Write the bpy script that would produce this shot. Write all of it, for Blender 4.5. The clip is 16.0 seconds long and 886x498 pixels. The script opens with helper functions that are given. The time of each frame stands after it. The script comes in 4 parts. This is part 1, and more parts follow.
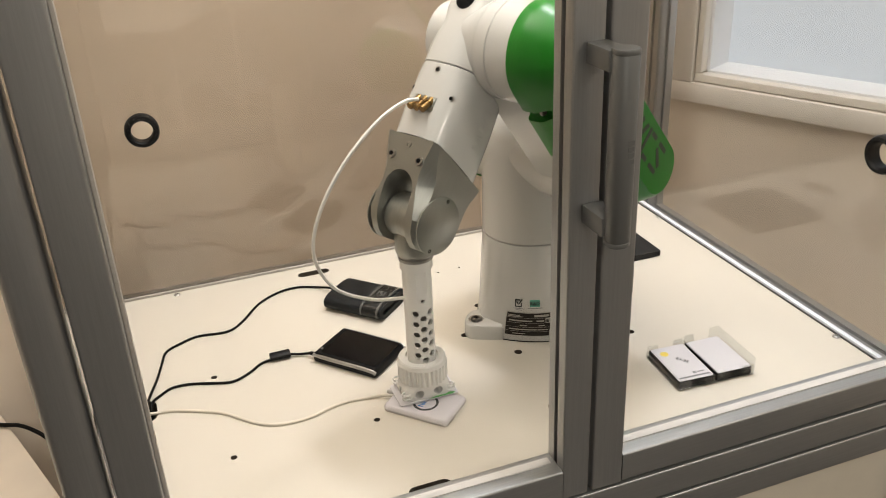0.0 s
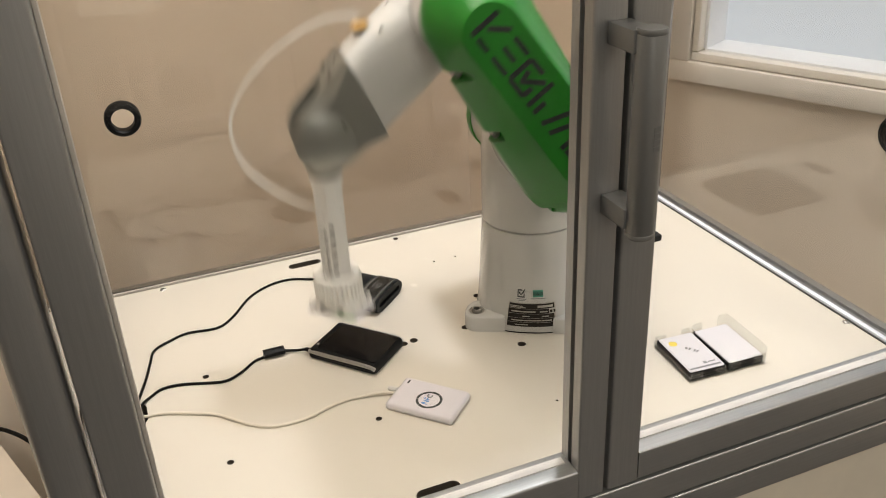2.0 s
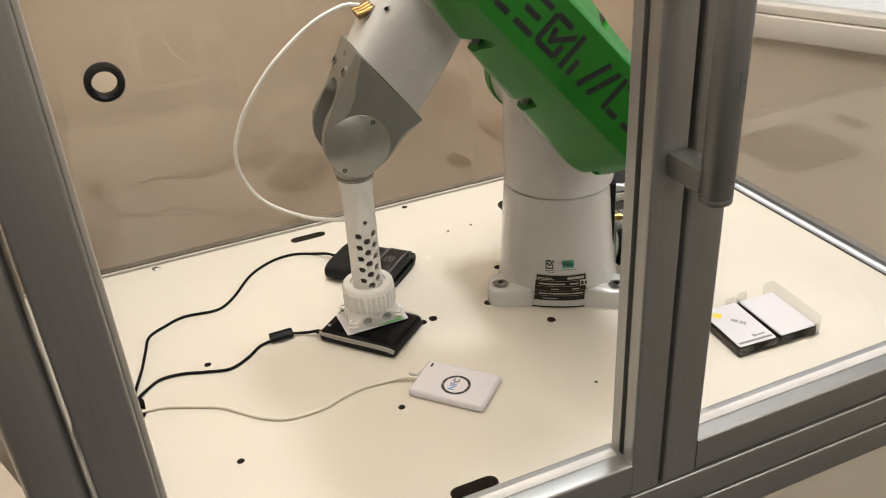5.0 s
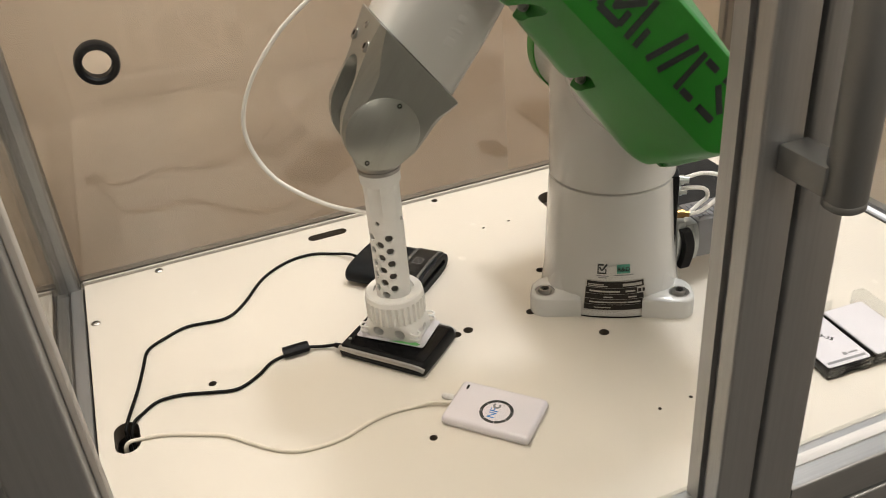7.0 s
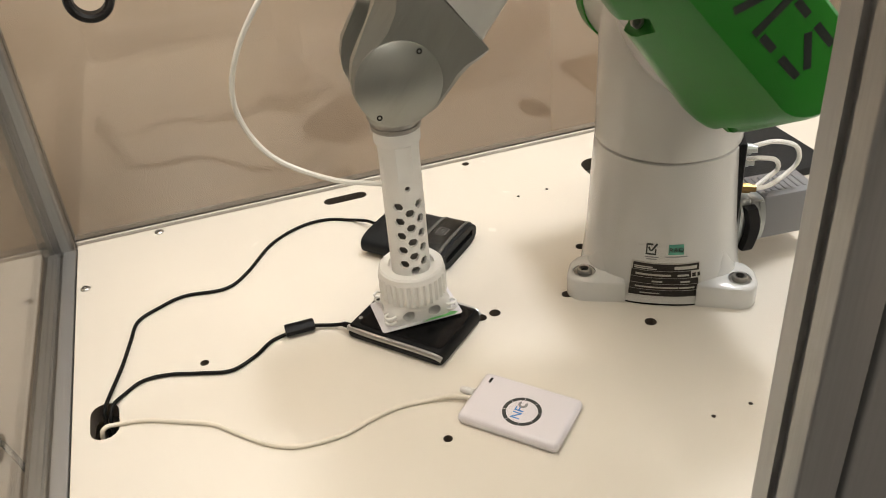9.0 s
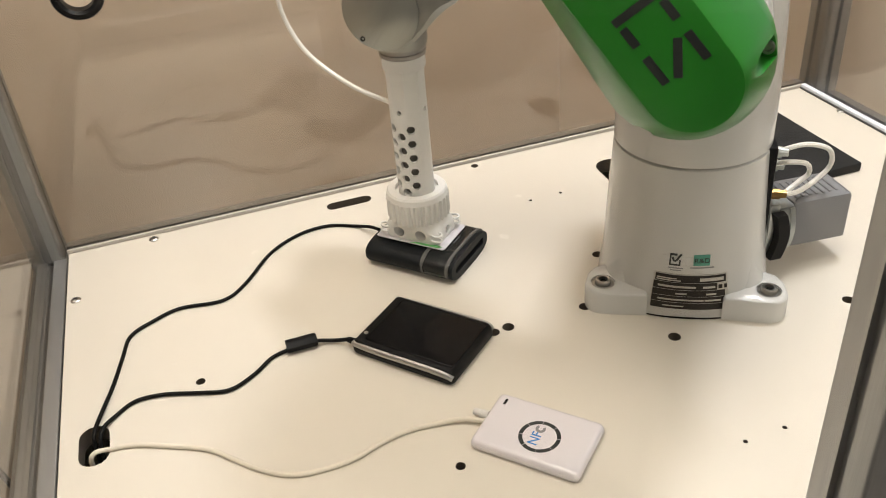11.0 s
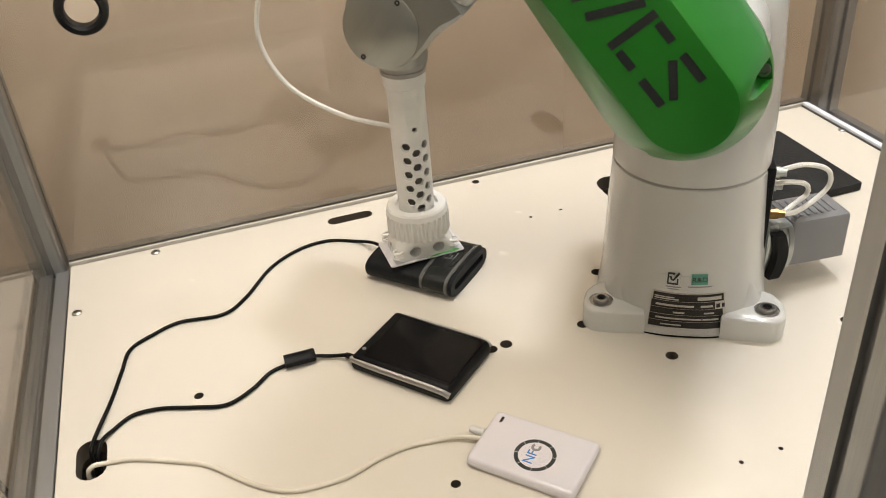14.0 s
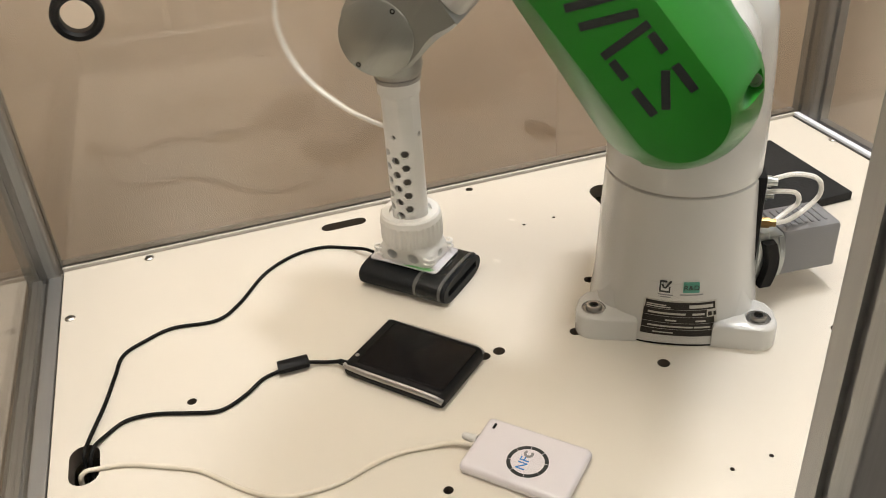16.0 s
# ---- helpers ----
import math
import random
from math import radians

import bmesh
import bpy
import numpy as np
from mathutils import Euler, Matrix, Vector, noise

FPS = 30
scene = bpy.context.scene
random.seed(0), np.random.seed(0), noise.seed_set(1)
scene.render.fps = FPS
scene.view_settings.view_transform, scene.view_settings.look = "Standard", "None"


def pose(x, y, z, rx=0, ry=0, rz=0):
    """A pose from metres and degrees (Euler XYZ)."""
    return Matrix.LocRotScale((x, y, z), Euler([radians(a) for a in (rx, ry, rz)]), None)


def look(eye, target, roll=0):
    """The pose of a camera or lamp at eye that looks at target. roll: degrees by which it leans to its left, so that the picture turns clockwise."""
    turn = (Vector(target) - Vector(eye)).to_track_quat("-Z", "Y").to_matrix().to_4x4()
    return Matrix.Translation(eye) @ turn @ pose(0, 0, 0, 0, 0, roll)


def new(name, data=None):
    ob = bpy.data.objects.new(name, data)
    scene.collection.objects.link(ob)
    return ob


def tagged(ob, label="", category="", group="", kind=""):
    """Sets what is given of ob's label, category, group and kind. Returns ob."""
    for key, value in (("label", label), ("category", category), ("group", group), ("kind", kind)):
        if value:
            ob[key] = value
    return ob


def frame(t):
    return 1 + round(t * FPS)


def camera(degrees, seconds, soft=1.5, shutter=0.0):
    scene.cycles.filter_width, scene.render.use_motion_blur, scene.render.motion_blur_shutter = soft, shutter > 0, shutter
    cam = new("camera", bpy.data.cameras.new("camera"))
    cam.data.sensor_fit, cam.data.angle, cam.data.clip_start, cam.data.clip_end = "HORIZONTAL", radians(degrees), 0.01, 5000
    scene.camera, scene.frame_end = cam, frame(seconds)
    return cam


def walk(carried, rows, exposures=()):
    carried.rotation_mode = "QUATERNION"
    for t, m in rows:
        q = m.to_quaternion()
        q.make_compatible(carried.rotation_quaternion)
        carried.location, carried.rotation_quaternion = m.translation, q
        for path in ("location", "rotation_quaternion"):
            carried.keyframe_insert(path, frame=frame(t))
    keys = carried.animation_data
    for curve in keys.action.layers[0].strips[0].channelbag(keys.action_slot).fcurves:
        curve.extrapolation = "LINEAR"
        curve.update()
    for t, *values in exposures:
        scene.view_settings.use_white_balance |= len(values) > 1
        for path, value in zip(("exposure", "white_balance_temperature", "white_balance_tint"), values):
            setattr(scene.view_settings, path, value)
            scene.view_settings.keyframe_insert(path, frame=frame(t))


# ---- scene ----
cam = camera(54.0, 16.0, soft=0.9, shutter=0.6)
PATH = [
    (0, (0.104, -1.446, 0.732), (0.693, 0.25, -0.151), -2.7),
    (0.5, (0.102, -1.435, 0.73), (0.703, 0.251, -0.161), -2.6),
    (1, (0.101, -1.419, 0.728), (0.71, 0.26, -0.172), -2.7),
    (1.5, (0.099, -1.403, 0.724), (0.713, 0.267, -0.188), -2.8),
    (2, (0.092, -1.386, 0.723), (0.72, 0.273, -0.202), -2.9),
    (2.5, (0.086, -1.371, 0.718), (0.734, 0.275, -0.216), -2.8),
    (3, (0.086, -1.365, 0.715), (0.746, 0.269, -0.231), -2.9),
    (3.5, (0.085, -1.356, 0.712), (0.742, 0.273, -0.246), -3.3),
    (4, (0.07, -1.33, 0.699), (0.729, 0.287, -0.275), -3.7),
    (6.5, (0.121, -1.174, 0.645), (0.713, 0.441, -0.375), -4.5),
    (7, (0.126, -1.138, 0.625), (0.702, 0.48, -0.401), -4.9),
    (7.5, (0.141, -1.115, 0.613), (0.691, 0.508, -0.418), -5.4),
    (8, (0.157, -1.086, 0.597), (0.676, 0.54, -0.445), -5.6),
    (8.5, (0.171, -1.063, 0.582), (0.661, 0.56, -0.479), -5.4),
    (9, (0.18, -1.037, 0.566), (0.646, 0.572, -0.526), -4.8),
    (11.5, (0.192, -0.981, 0.552), (0.648, 0.622, -0.554), -5.1),
    (12, (0.195, -0.986, 0.555), (0.658, 0.62, -0.544), -4.9),
    (12.5, (0.193, -0.988, 0.558), (0.659, 0.621, -0.535), -4.9),
    (13, (0.192, -0.986, 0.559), (0.655, 0.626, -0.529), -5.0),
    (13.5, (0.192, -0.984, 0.558), (0.643, 0.635, -0.525), -5.1),
    (14, (0.197, -0.985, 0.558), (0.646, 0.635, -0.525), -4.8),
    (14.5, (0.197, -0.985, 0.56), (0.65, 0.634, -0.523), -4.5),
    (15, (0.194, -0.987, 0.56), (0.647, 0.634, -0.519), -4.5),
    (15.5, (0.199, -0.99, 0.56), (0.657, 0.634, -0.513), -4.4),
    (16, (0.195, -0.988, 0.56), (0.664, 0.635, -0.51), -4.2),
]
walk(cam, [(t, look(eye, target, roll)) for t, eye, target, roll in PATH], [(0.0, -0.12), (4.0, -0.07), (7.0, -0.07), (7.6, 0.05), (9.0, 0.02), (16.0, 0.0)])

# ---- world and light ----
world = bpy.data.worlds.new("room_air")
scene.world = world
world.use_nodes = True
world.node_tree.nodes["Background"].inputs[0].default_value = (1.0, 0.93, 0.84, 1)
world.node_tree.nodes["Background"].inputs[1].default_value = 0.01
scene.view_settings.exposure = 0.0

# room axes: the cell stands askew in a corner of the room
KX, KY = 0.93, 0.60
E1 = Vector((math.cos(radians(207)), math.sin(radians(207)), 0))
E2 = Vector((math.cos(radians(297)), math.sin(radians(297)), 0))
ROOM = Matrix(((E1.x, E2.x, 0, KX), (E1.y, E2.y, 0, KY), (0, 0, 1, 0), (0, 0, 0, 1)))
FLOOR, CEIL = -0.90, 1.75


def room_lamp(name, a, b, z, sx, sy, watts, colour):
    d = bpy.data.lights.new(name, "AREA")
    d.shape, d.size, d.size_y, d.energy, d.color = "RECTANGLE", sx, sy, watts, colour
    ob = new(name, d)
    ob.matrix_world = ROOM @ pose(a, b, z)
    return ob


WARM = (1.0, 0.945, 0.855)
# cool tint on the first lamp stands in for window light
COOL = (0.96, 0.97, 1.0)
# along the two room axes, size, watts, colour
# the last two are unseen fills added to lift walls and table front
LAMPS = [(0.33, 0.69, 0.13, 0.26, 16, COOL), (1.20, 0.60, 0.95, 0.60, 13.0, WARM), (0.55, 2.75, 0.24, 0.50, 15, WARM), (2.35, 2.75, 0.24, 0.50, 20, WARM)]
for a, b, sx, sy, w, tone in LAMPS:
    room_lamp("unseen_lamp_light", a, b, CEIL - 0.07, sx, sy, w, tone)

# ---- materials ----


def mat(name, colour, rough=0.5, metal=0.0, vary=0.06, scale=30.0, bump=0.0, bump_scale=200.0, rough_vary=0.1, stretch=(1, 1, 1), coat=0.0, spec=0.5):
    m = bpy.data.materials.new(name)
    m.use_nodes = True
    nt = m.node_tree
    n, li = nt.nodes, nt.links
    b = n["Principled BSDF"]
    b.inputs["Metallic"].default_value = metal
    b.inputs["Coat Weight"].default_value = coat
    b.inputs["Specular IOR Level"].default_value = spec
    tc = n.new("ShaderNodeTexCoord")
    mp = n.new("ShaderNodeMapping")
    mp.inputs["Scale"].default_value = stretch
    li.new(tc.outputs["Object"], mp.inputs[0])
    big = n.new("ShaderNodeTexNoise")
    big.inputs["Scale"].default_value, big.inputs["Detail"].default_value = scale * 0.15, 3
    fine = n.new("ShaderNodeTexNoise")
    fine.inputs["Scale"].default_value, fine.inputs["Detail"].default_value = scale, 6
    li.new(mp.outputs[0], big.inputs["Vector"])
    li.new(mp.outputs[0], fine.inputs["Vector"])
    mix = n.new("ShaderNodeMath")
    mix.operation = "ADD"
    li.new(big.outputs[0], mix.inputs[0])
    li.new(fine.outputs[0], mix.inputs[1])
    ramp = n.new("ShaderNodeValToRGB")
    ramp.color_ramp.elements[0].position, ramp.color_ramp.elements[1].position = 0.6, 1.0
    ramp.color_ramp.elements[0].color = (*[c * (1 - vary) for c in colour], 1)
    ramp.color_ramp.elements[1].color = (*[min(1, c * (1 + vary)) for c in colour], 1)
    half = n.new("ShaderNodeMath")
    half.operation = "MULTIPLY"
    half.inputs[1].default_value = 0.8
    li.new(mix.outputs[0], half.inputs[0])
    li.new(half.outputs[0], ramp.inputs[0])
    li.new(ramp.outputs[0], b.inputs["Base Color"])
    rr = n.new("ShaderNodeMapRange")
    rr.inputs["To Min"].default_value, rr.inputs["To Max"].default_value = max(0.02, rough - rough_vary * 0.5), rough + rough_vary * 0.5
    li.new(fine.outputs[0], rr.inputs[0])
    li.new(rr.outputs[0], b.inputs["Roughness"])
    if bump:
        bt = n.new("ShaderNodeTexNoise")
        bt.inputs["Scale"].default_value, bt.inputs["Detail"].default_value = bump_scale, 4
        li.new(mp.outputs[0], bt.inputs["Vector"])
        bn = n.new("ShaderNodeBump")
        bn.inputs["Strength"].default_value, bn.inputs["Distance"].default_value = bump, 0.001
        li.new(bt.outputs[0], bn.inputs["Height"])
        li.new(bn.outputs[0], b.inputs["Normal"])
    return m


def pane_mat(name, tint, rough=0.0, gloss=0.045):
    """Clear sheet: tinted see-through with the gloss of a polished face."""
    m = bpy.data.materials.new(name)
    m.use_nodes = True
    nt = m.node_tree
    nt.nodes.remove(nt.nodes["Principled BSDF"])
    tr = nt.nodes.new("ShaderNodeBsdfTransparent")
    tr.inputs[0].default_value = (*tint, 1)
    gl = nt.nodes.new("ShaderNodeBsdfGlossy")
    gl.inputs["Roughness"].default_value = rough
    lw = nt.nodes.new("ShaderNodeLayerWeight")
    lw.inputs[0].default_value = 0.5
    pw = nt.nodes.new("ShaderNodeMath")
    pw.operation = "POWER"
    pw.inputs[1].default_value = 5.0
    fr = nt.nodes.new("ShaderNodeMath")
    fr.operation = "MULTIPLY_ADD"
    fr.inputs[1].default_value, fr.inputs[2].default_value = 0.95, gloss
    nt.links.new(lw.outputs["Facing"], pw.inputs[0])
    nt.links.new(pw.outputs[0], fr.inputs[0])
    mx = nt.nodes.new("ShaderNodeMixShader")
    nt.links.new(fr.outputs[0], mx.inputs[0])
    nt.links.new(tr.outputs[0], mx.inputs[1])
    nt.links.new(gl.outputs[0], mx.inputs[2])
    nt.links.new(mx.outputs[0], nt.nodes["Material Output"].inputs[0])
    return m


def glow_mat(name, colour, strength):
    m = bpy.data.materials.new(name)
    m.use_nodes = True
    b = m.node_tree.nodes["Principled BSDF"]
    b.inputs["Base Color"].default_value = (*[c * 0.2 for c in colour], 1)
    b.inputs["Emission Color"].default_value = (*colour, 1)
    b.inputs["Emission Strength"].default_value = strength
    return m


M_TABLE = mat("cream_laminate", (0.68, 0.632, 0.552), 0.27, vary=0.006, scale=40, bump=0.012, bump_scale=500, rough_vary=0.02)
M_TABLE_SIDES = mat("brown_table_sides", (0.10, 0.08, 0.06), 0.7)
M_ALU = mat("anodised_aluminium", (0.40, 0.405, 0.405), 0.38, 0.78, vary=0.05, scale=60, stretch=(40, 40, 1), bump=0.02, rough_vary=0.06)
M_ALU_H = mat("anodised_aluminium_rail", (0.40, 0.405, 0.405), 0.38, 0.78, vary=0.05, scale=60, stretch=(1, 40, 40), bump=0.02, rough_vary=0.06)
M_ALU_D = mat("anodised_aluminium_side", (0.40, 0.405, 0.405), 0.38, 0.78, vary=0.05, scale=60, stretch=(40, 1, 40), bump=0.02, rough_vary=0.06)
M_SEAL = mat("grey_rubber_seal", (0.07, 0.07, 0.07), 0.6)
M_SEAL_GREY = mat("light_grey_seal", (0.46, 0.43, 0.39), 0.6)
M_BLACK = mat("black_plastic", (0.006, 0.006, 0.0065), 0.42, vary=0.2, spec=0.12)
M_BLACK_GLOSS = mat("black_gloss_plastic", (0.003, 0.003, 0.0035), 0.22, vary=0.1, spec=0.1, rough_vary=0.02)
M_CHARCOAL = mat("charcoal_soft_plastic", (0.008, 0.0095, 0.011), 0.5, spec=0.18, vary=0.15, bump=0.1, bump_scale=1200)
M_SMOKE = mat("smoky_grey_plastic", (0.014, 0.015, 0.015), 0.2, vary=0.1, spec=0.3)
M_SMOKE_EDGE = mat("clear_grey_plastic_edge", (0.11, 0.11, 0.105), 0.15, vary=0.1)
M_SHADE_CORE = mat("dark_shade_core", (0.15, 0.138, 0.12), 0.6, vary=0.1)
M_SILVER = mat("silver_trim", (0.42, 0.42, 0.41), 0.36, 0.9)
M_STEEL = mat("steel", (0.36, 0.35, 0.33), 0.3, 1.0)
M_ZINC = mat("bright_zinc", (0.40, 0.42, 0.41), 0.34, 1.0)
M_BRASS = mat("brass", (0.26, 0.16, 0.06), 0.3, 1.0)
M_WHITE = mat("white_enamel", (0.58, 0.577, 0.555), 0.22, vary=0.02, scale=12, bump=0.04, bump_scale=420, rough_vary=0.08, coat=0.3)
M_PRINT = mat("printed_white_plastic", (0.80, 0.79, 0.76), 0.62, vary=0.04, scale=80, bump=0.25, bump_scale=700, stretch=(1, 1, 6))
M_GREEN = mat("green_gloss_cover", (0.018, 0.195, 0.017), 0.32, vary=0.05, scale=10, bump=0.03, bump_scale=300, coat=0.03, spec=0.26)
M_DARK_INK = mat("dark_grey_ink", (0.022, 0.026, 0.026), 0.3)
M_BRUSHED = mat("machined_aluminium", (0.33, 0.335, 0.31), 0.34, 0.8, vary=0.07, scale=40, stretch=(1, 30, 1), bump=0.03, rough_vary=0.1)
M_NFC = mat("white_gloss_plastic", (0.70, 0.665, 0.70), 0.14, vary=0.01)
M_BLUE_INK = mat("blue_ink", (0.03, 0.20, 0.55), 0.4)
M_GREY_INK = mat("grey_ink", (0.22, 0.22, 0.23), 0.4)
M_CARD = mat("white_card", (0.66, 0.64, 0.67), 0.30, vary=0.02)
M_YELLOW = mat("yellow_ink", (0.80, 0.62, 0.10), 0.4)
M_LEAF = mat("green_ink", (0.16, 0.50, 0.16), 0.4)
M_TEAL = mat("teal_label", (0.09, 0.34, 0.25), 0.4)
M_PLATE = mat("brown_name_plate", (0.020, 0.017, 0.014), 0.35, vary=0.1, spec=0.25)
M_PLATE_SILVER = mat("plate_silver", (0.46, 0.44, 0.40), 0.35, 0.6)
M_CABLE = mat("black_cable", (0.005, 0.0048, 0.0045), 0.45, spec=0.12)
M_CABLE_W = mat("translucent_white_cable", (0.70, 0.64, 0.54), 0.3, vary=0.08, scale=120)
M_TUBE = mat("white_nylon_tube", (0.80, 0.78, 0.73), 0.3)
M_FOAM = mat("black_foam", (0.012, 0.012, 0.012), 0.9, vary=0.5, scale=200, bump=1.0, bump_scale=260)
M_BOX = mat("grey_connector_hood", (0.20, 0.20, 0.21), 0.4, vary=0.06, bump=0.1, bump_scale=500)
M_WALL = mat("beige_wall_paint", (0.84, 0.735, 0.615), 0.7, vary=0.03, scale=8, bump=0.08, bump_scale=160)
# tone of the unseen walls, set for what panes and aluminium mirror
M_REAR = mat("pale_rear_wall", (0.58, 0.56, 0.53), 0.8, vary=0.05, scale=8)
M_FLOOR = mat("grey_floor", (0.12, 0.11, 0.10), 0.5, vary=0.1, scale=6)
M_CEIL = mat("white_ceiling", (0.75, 0.72, 0.67), 0.8, vary=0.03)
M_FRAME = mat("cream_window_frame", (0.84, 0.785, 0.71), 0.4, vary=0.02)
M_REVEAL = mat("white_window_reveal", (0.85, 0.86, 0.88), 0.5, vary=0.02)
M_PANEL = mat("cream_panel", (0.72, 0.66, 0.55), 0.4, vary=0.03)
M_HANDLE = mat("grey_coated_handle", (0.16, 0.162, 0.158), 0.42, 0.2, vary=0.04, bump=0.1, bump_scale=900)
M_PANE = pane_mat("bronze_clear_sheet", (0.92, 0.90, 0.875), 0.0, 0.062)
M_PANE_SIDE = pane_mat("pale_clear_sheet", (0.96, 0.955, 0.95), 0.0, 0.06)
M_PANE_CLEAR = pane_mat("clear_sheet", (0.975, 0.975, 0.97), 0.0, 0.010)
M_ACRYL = pane_mat("clear_tray_plastic", (0.93, 0.93, 0.92), 0.03)
M_STRIP = mat("frosted_edge_strip", (0.66, 0.64, 0.62), 0.25)
M_STRIP_W = mat("pale_glazing_bead", (0.80, 0.83, 0.92), 0.45, vary=0.02)
M_FROST = glow_mat("frosted_window_pane", (0.88, 0.94, 1.0), 0.66)
M_LAMP = glow_mat("lamp_diffuser", (1.0, 0.9, 0.76), 5.0)
M_SIDE = mat("worn_cream_table", (0.70, 0.62, 0.52), 0.45, vary=0.06, scale=10)

# ---- mesh helpers ----


def mesh_of(bm, name, material, smooth=40):
    bmesh.ops.recalc_face_normals(bm, faces=bm.faces)
    me = bpy.data.meshes.new(name)
    bm.to_mesh(me)
    bm.free()
    mats = material if isinstance(material, (list, tuple)) else [material]
    for m in mats:
        me.materials.append(m)
    if smooth:
        me.polygons.foreach_set("use_smooth", [True] * len(me.polygons))
        me.set_sharp_from_angle(angle=radians(smooth))
    return me


def part(name, bm, material, parent, label="", m=None, smooth=40):
    ob = new(name, mesh_of(bm, name, material, smooth))
    ob.parent = parent
    if m is not None:
        ob.matrix_basis = m
    if label:
        ob["label"] = label
    return ob


def thing(name, label, category, m=None, group="", kind=""):
    ob = new(name)
    ob.empty_display_size = 0.02
    if m is not None:
        ob.matrix_basis = m
    return tagged(ob, label, category, group, kind)


def solid(name, bm, material, label, category="", group="", kind="", m=None, smooth=40):
    ob = new(name, mesh_of(bm, name, material, smooth))
    if m is not None:
        ob.matrix_basis = m
    return tagged(ob, label, category, group, kind)


def box(x0, x1, y0, y1, z0, z1, bevel=0.0, seg=2, bm=None):
    out = bmesh.new()
    bmesh.ops.create_cube(out, size=1.0, matrix=Matrix.LocRotScale(((x0 + x1) / 2, (y0 + y1) / 2, (z0 + z1) / 2), None, (x1 - x0, y1 - y0, z1 - z0)))
    if bevel:
        bmesh.ops.bevel(out, geom=list(out.edges), offset=bevel, segments=seg, affect="EDGES", profile=0.5)
    return join(bm, out) if bm else out


def join(bm, other, m=None):
    if m is not None:
        bmesh.ops.transform(other, matrix=m, verts=other.verts)
    me = bpy.data.meshes.new("tmp")
    other.to_mesh(me)
    other.free()
    bm.from_mesh(me)
    bpy.data.meshes.remove(me)
    return bm


def moved(bm, m):
    bmesh.ops.transform(bm, matrix=m, verts=bm.verts)
    return bm


def cyl(r, z0, z1, seg=24, r2=None, bevel=0.0, m=None):
    bm = bmesh.new()
    bmesh.ops.create_cone(bm, cap_ends=True, segments=seg, radius1=r, radius2=r if r2 is None else r2, depth=z1 - z0, matrix=pose(0, 0, (z0 + z1) / 2))
    if bevel:
        es = [e for e in bm.edges if len(e.link_faces) == 2 and any(len(f.verts) > 4 for f in e.link_faces)]
        bmesh.ops.bevel(bm, geom=es, offset=bevel, segments=2, affect="EDGES", profile=0.5)
    if m is not None:
        moved(bm, m)
    return bm


def lathe(profile, seg=32):
    """Turned shape from (radius, height) steps, closed at both ends."""
    bm = bmesh.new()
    rings = []
    for r, z in profile:
        rings.append([bm.verts.new((r * math.cos(2 * math.pi * i / seg), r * math.sin(2 * math.pi * i / seg), z)) for i in range(seg)])
    for a, b in zip(rings, rings[1:]):
        for i in range(seg):
            bm.faces.new((a[i], a[(i + 1) % seg], b[(i + 1) % seg], b[i]))
    bm.faces.new(rings[0])
    bm.faces.new(rings[-1])
    return bm


def loft(rings, cap=True):
    bm = bmesh.new()
    vs = [[bm.verts.new(p) for p in ring] for ring in rings]
    k = len(vs[0])
    for a, b in zip(vs, vs[1:]):
        for i in range(k):
            bm.faces.new((a[i], a[(i + 1) % k], b[(i + 1) % k], b[i]))
    if cap:
        bm.faces.new(vs[0])
        bm.faces.new(vs[-1])
    return bm


def prism(points, z0, z1, bevel=0.0, seg=2):
    bm = bmesh.new()
    lo = [bm.verts.new((x, y, z0)) for x, y in points]
    hi = [bm.verts.new((x, y, z1)) for x, y in points]
    k = len(points)
    for i in range(k):
        bm.faces.new((lo[i], lo[(i + 1) % k], hi[(i + 1) % k], hi[i]))
    bm.faces.new(lo[::-1])
    f = bm.faces.new(hi)
    if bevel:
        bmesh.ops.bevel(bm, geom=list(f.edges), offset=bevel, segments=seg, affect="EDGES", profile=0.5)
    return bm


def rounded(w, d, r, n=6):
    pts = []
    for cx, cy, a0 in ((w / 2 - r, d / 2 - r, 0), (-w / 2 + r, d / 2 - r, 90), (-w / 2 + r, -d / 2 + r, 180), (w / 2 - r, -d / 2 + r, 270)):
        for i in range(n + 1):
            a = radians(a0 + 90 * i / n)
            pts.append((cx + r * math.cos(a), cy + r * math.sin(a)))
    return pts


def stadium(length, r, n=14, r2=None):
    """Outline of a bar with round ends: from (0,0) to (length,0)."""
    r2 = r2 or r
    pts = []
    for i in range(n + 1):
        a = radians(90 + 180 * i / n)
        pts.append((r * math.cos(a), r * math.sin(a)))
    for i in range(n + 1):
        a = radians(-90 + 180 * i / n)
        pts.append((length + r2 * math.cos(a), r2 * math.sin(a)))
    return pts


def smooth_path(points, steps=8):
    """Catmull-Rom through the points."""
    pts = [Vector(p) for p in points]
    pts = [pts[0] * 2 - pts[1]] + pts + [pts[-1] * 2 - pts[-2]]
    out = []
    for i in range(1, len(pts) - 2):
        p0, p1, p2, p3 = pts[i - 1:i + 3]
        for s in range(steps):
            t = s / steps
            out.append(0.5 * (2 * p1 + (p2 - p0) * t + (2 * p0 - 5 * p1 + 4 * p2 - p3) * t * t + (3 * p1 - p0 - 3 * p2 + p3) * t ** 3))
    out.append(pts[-2])
    return out


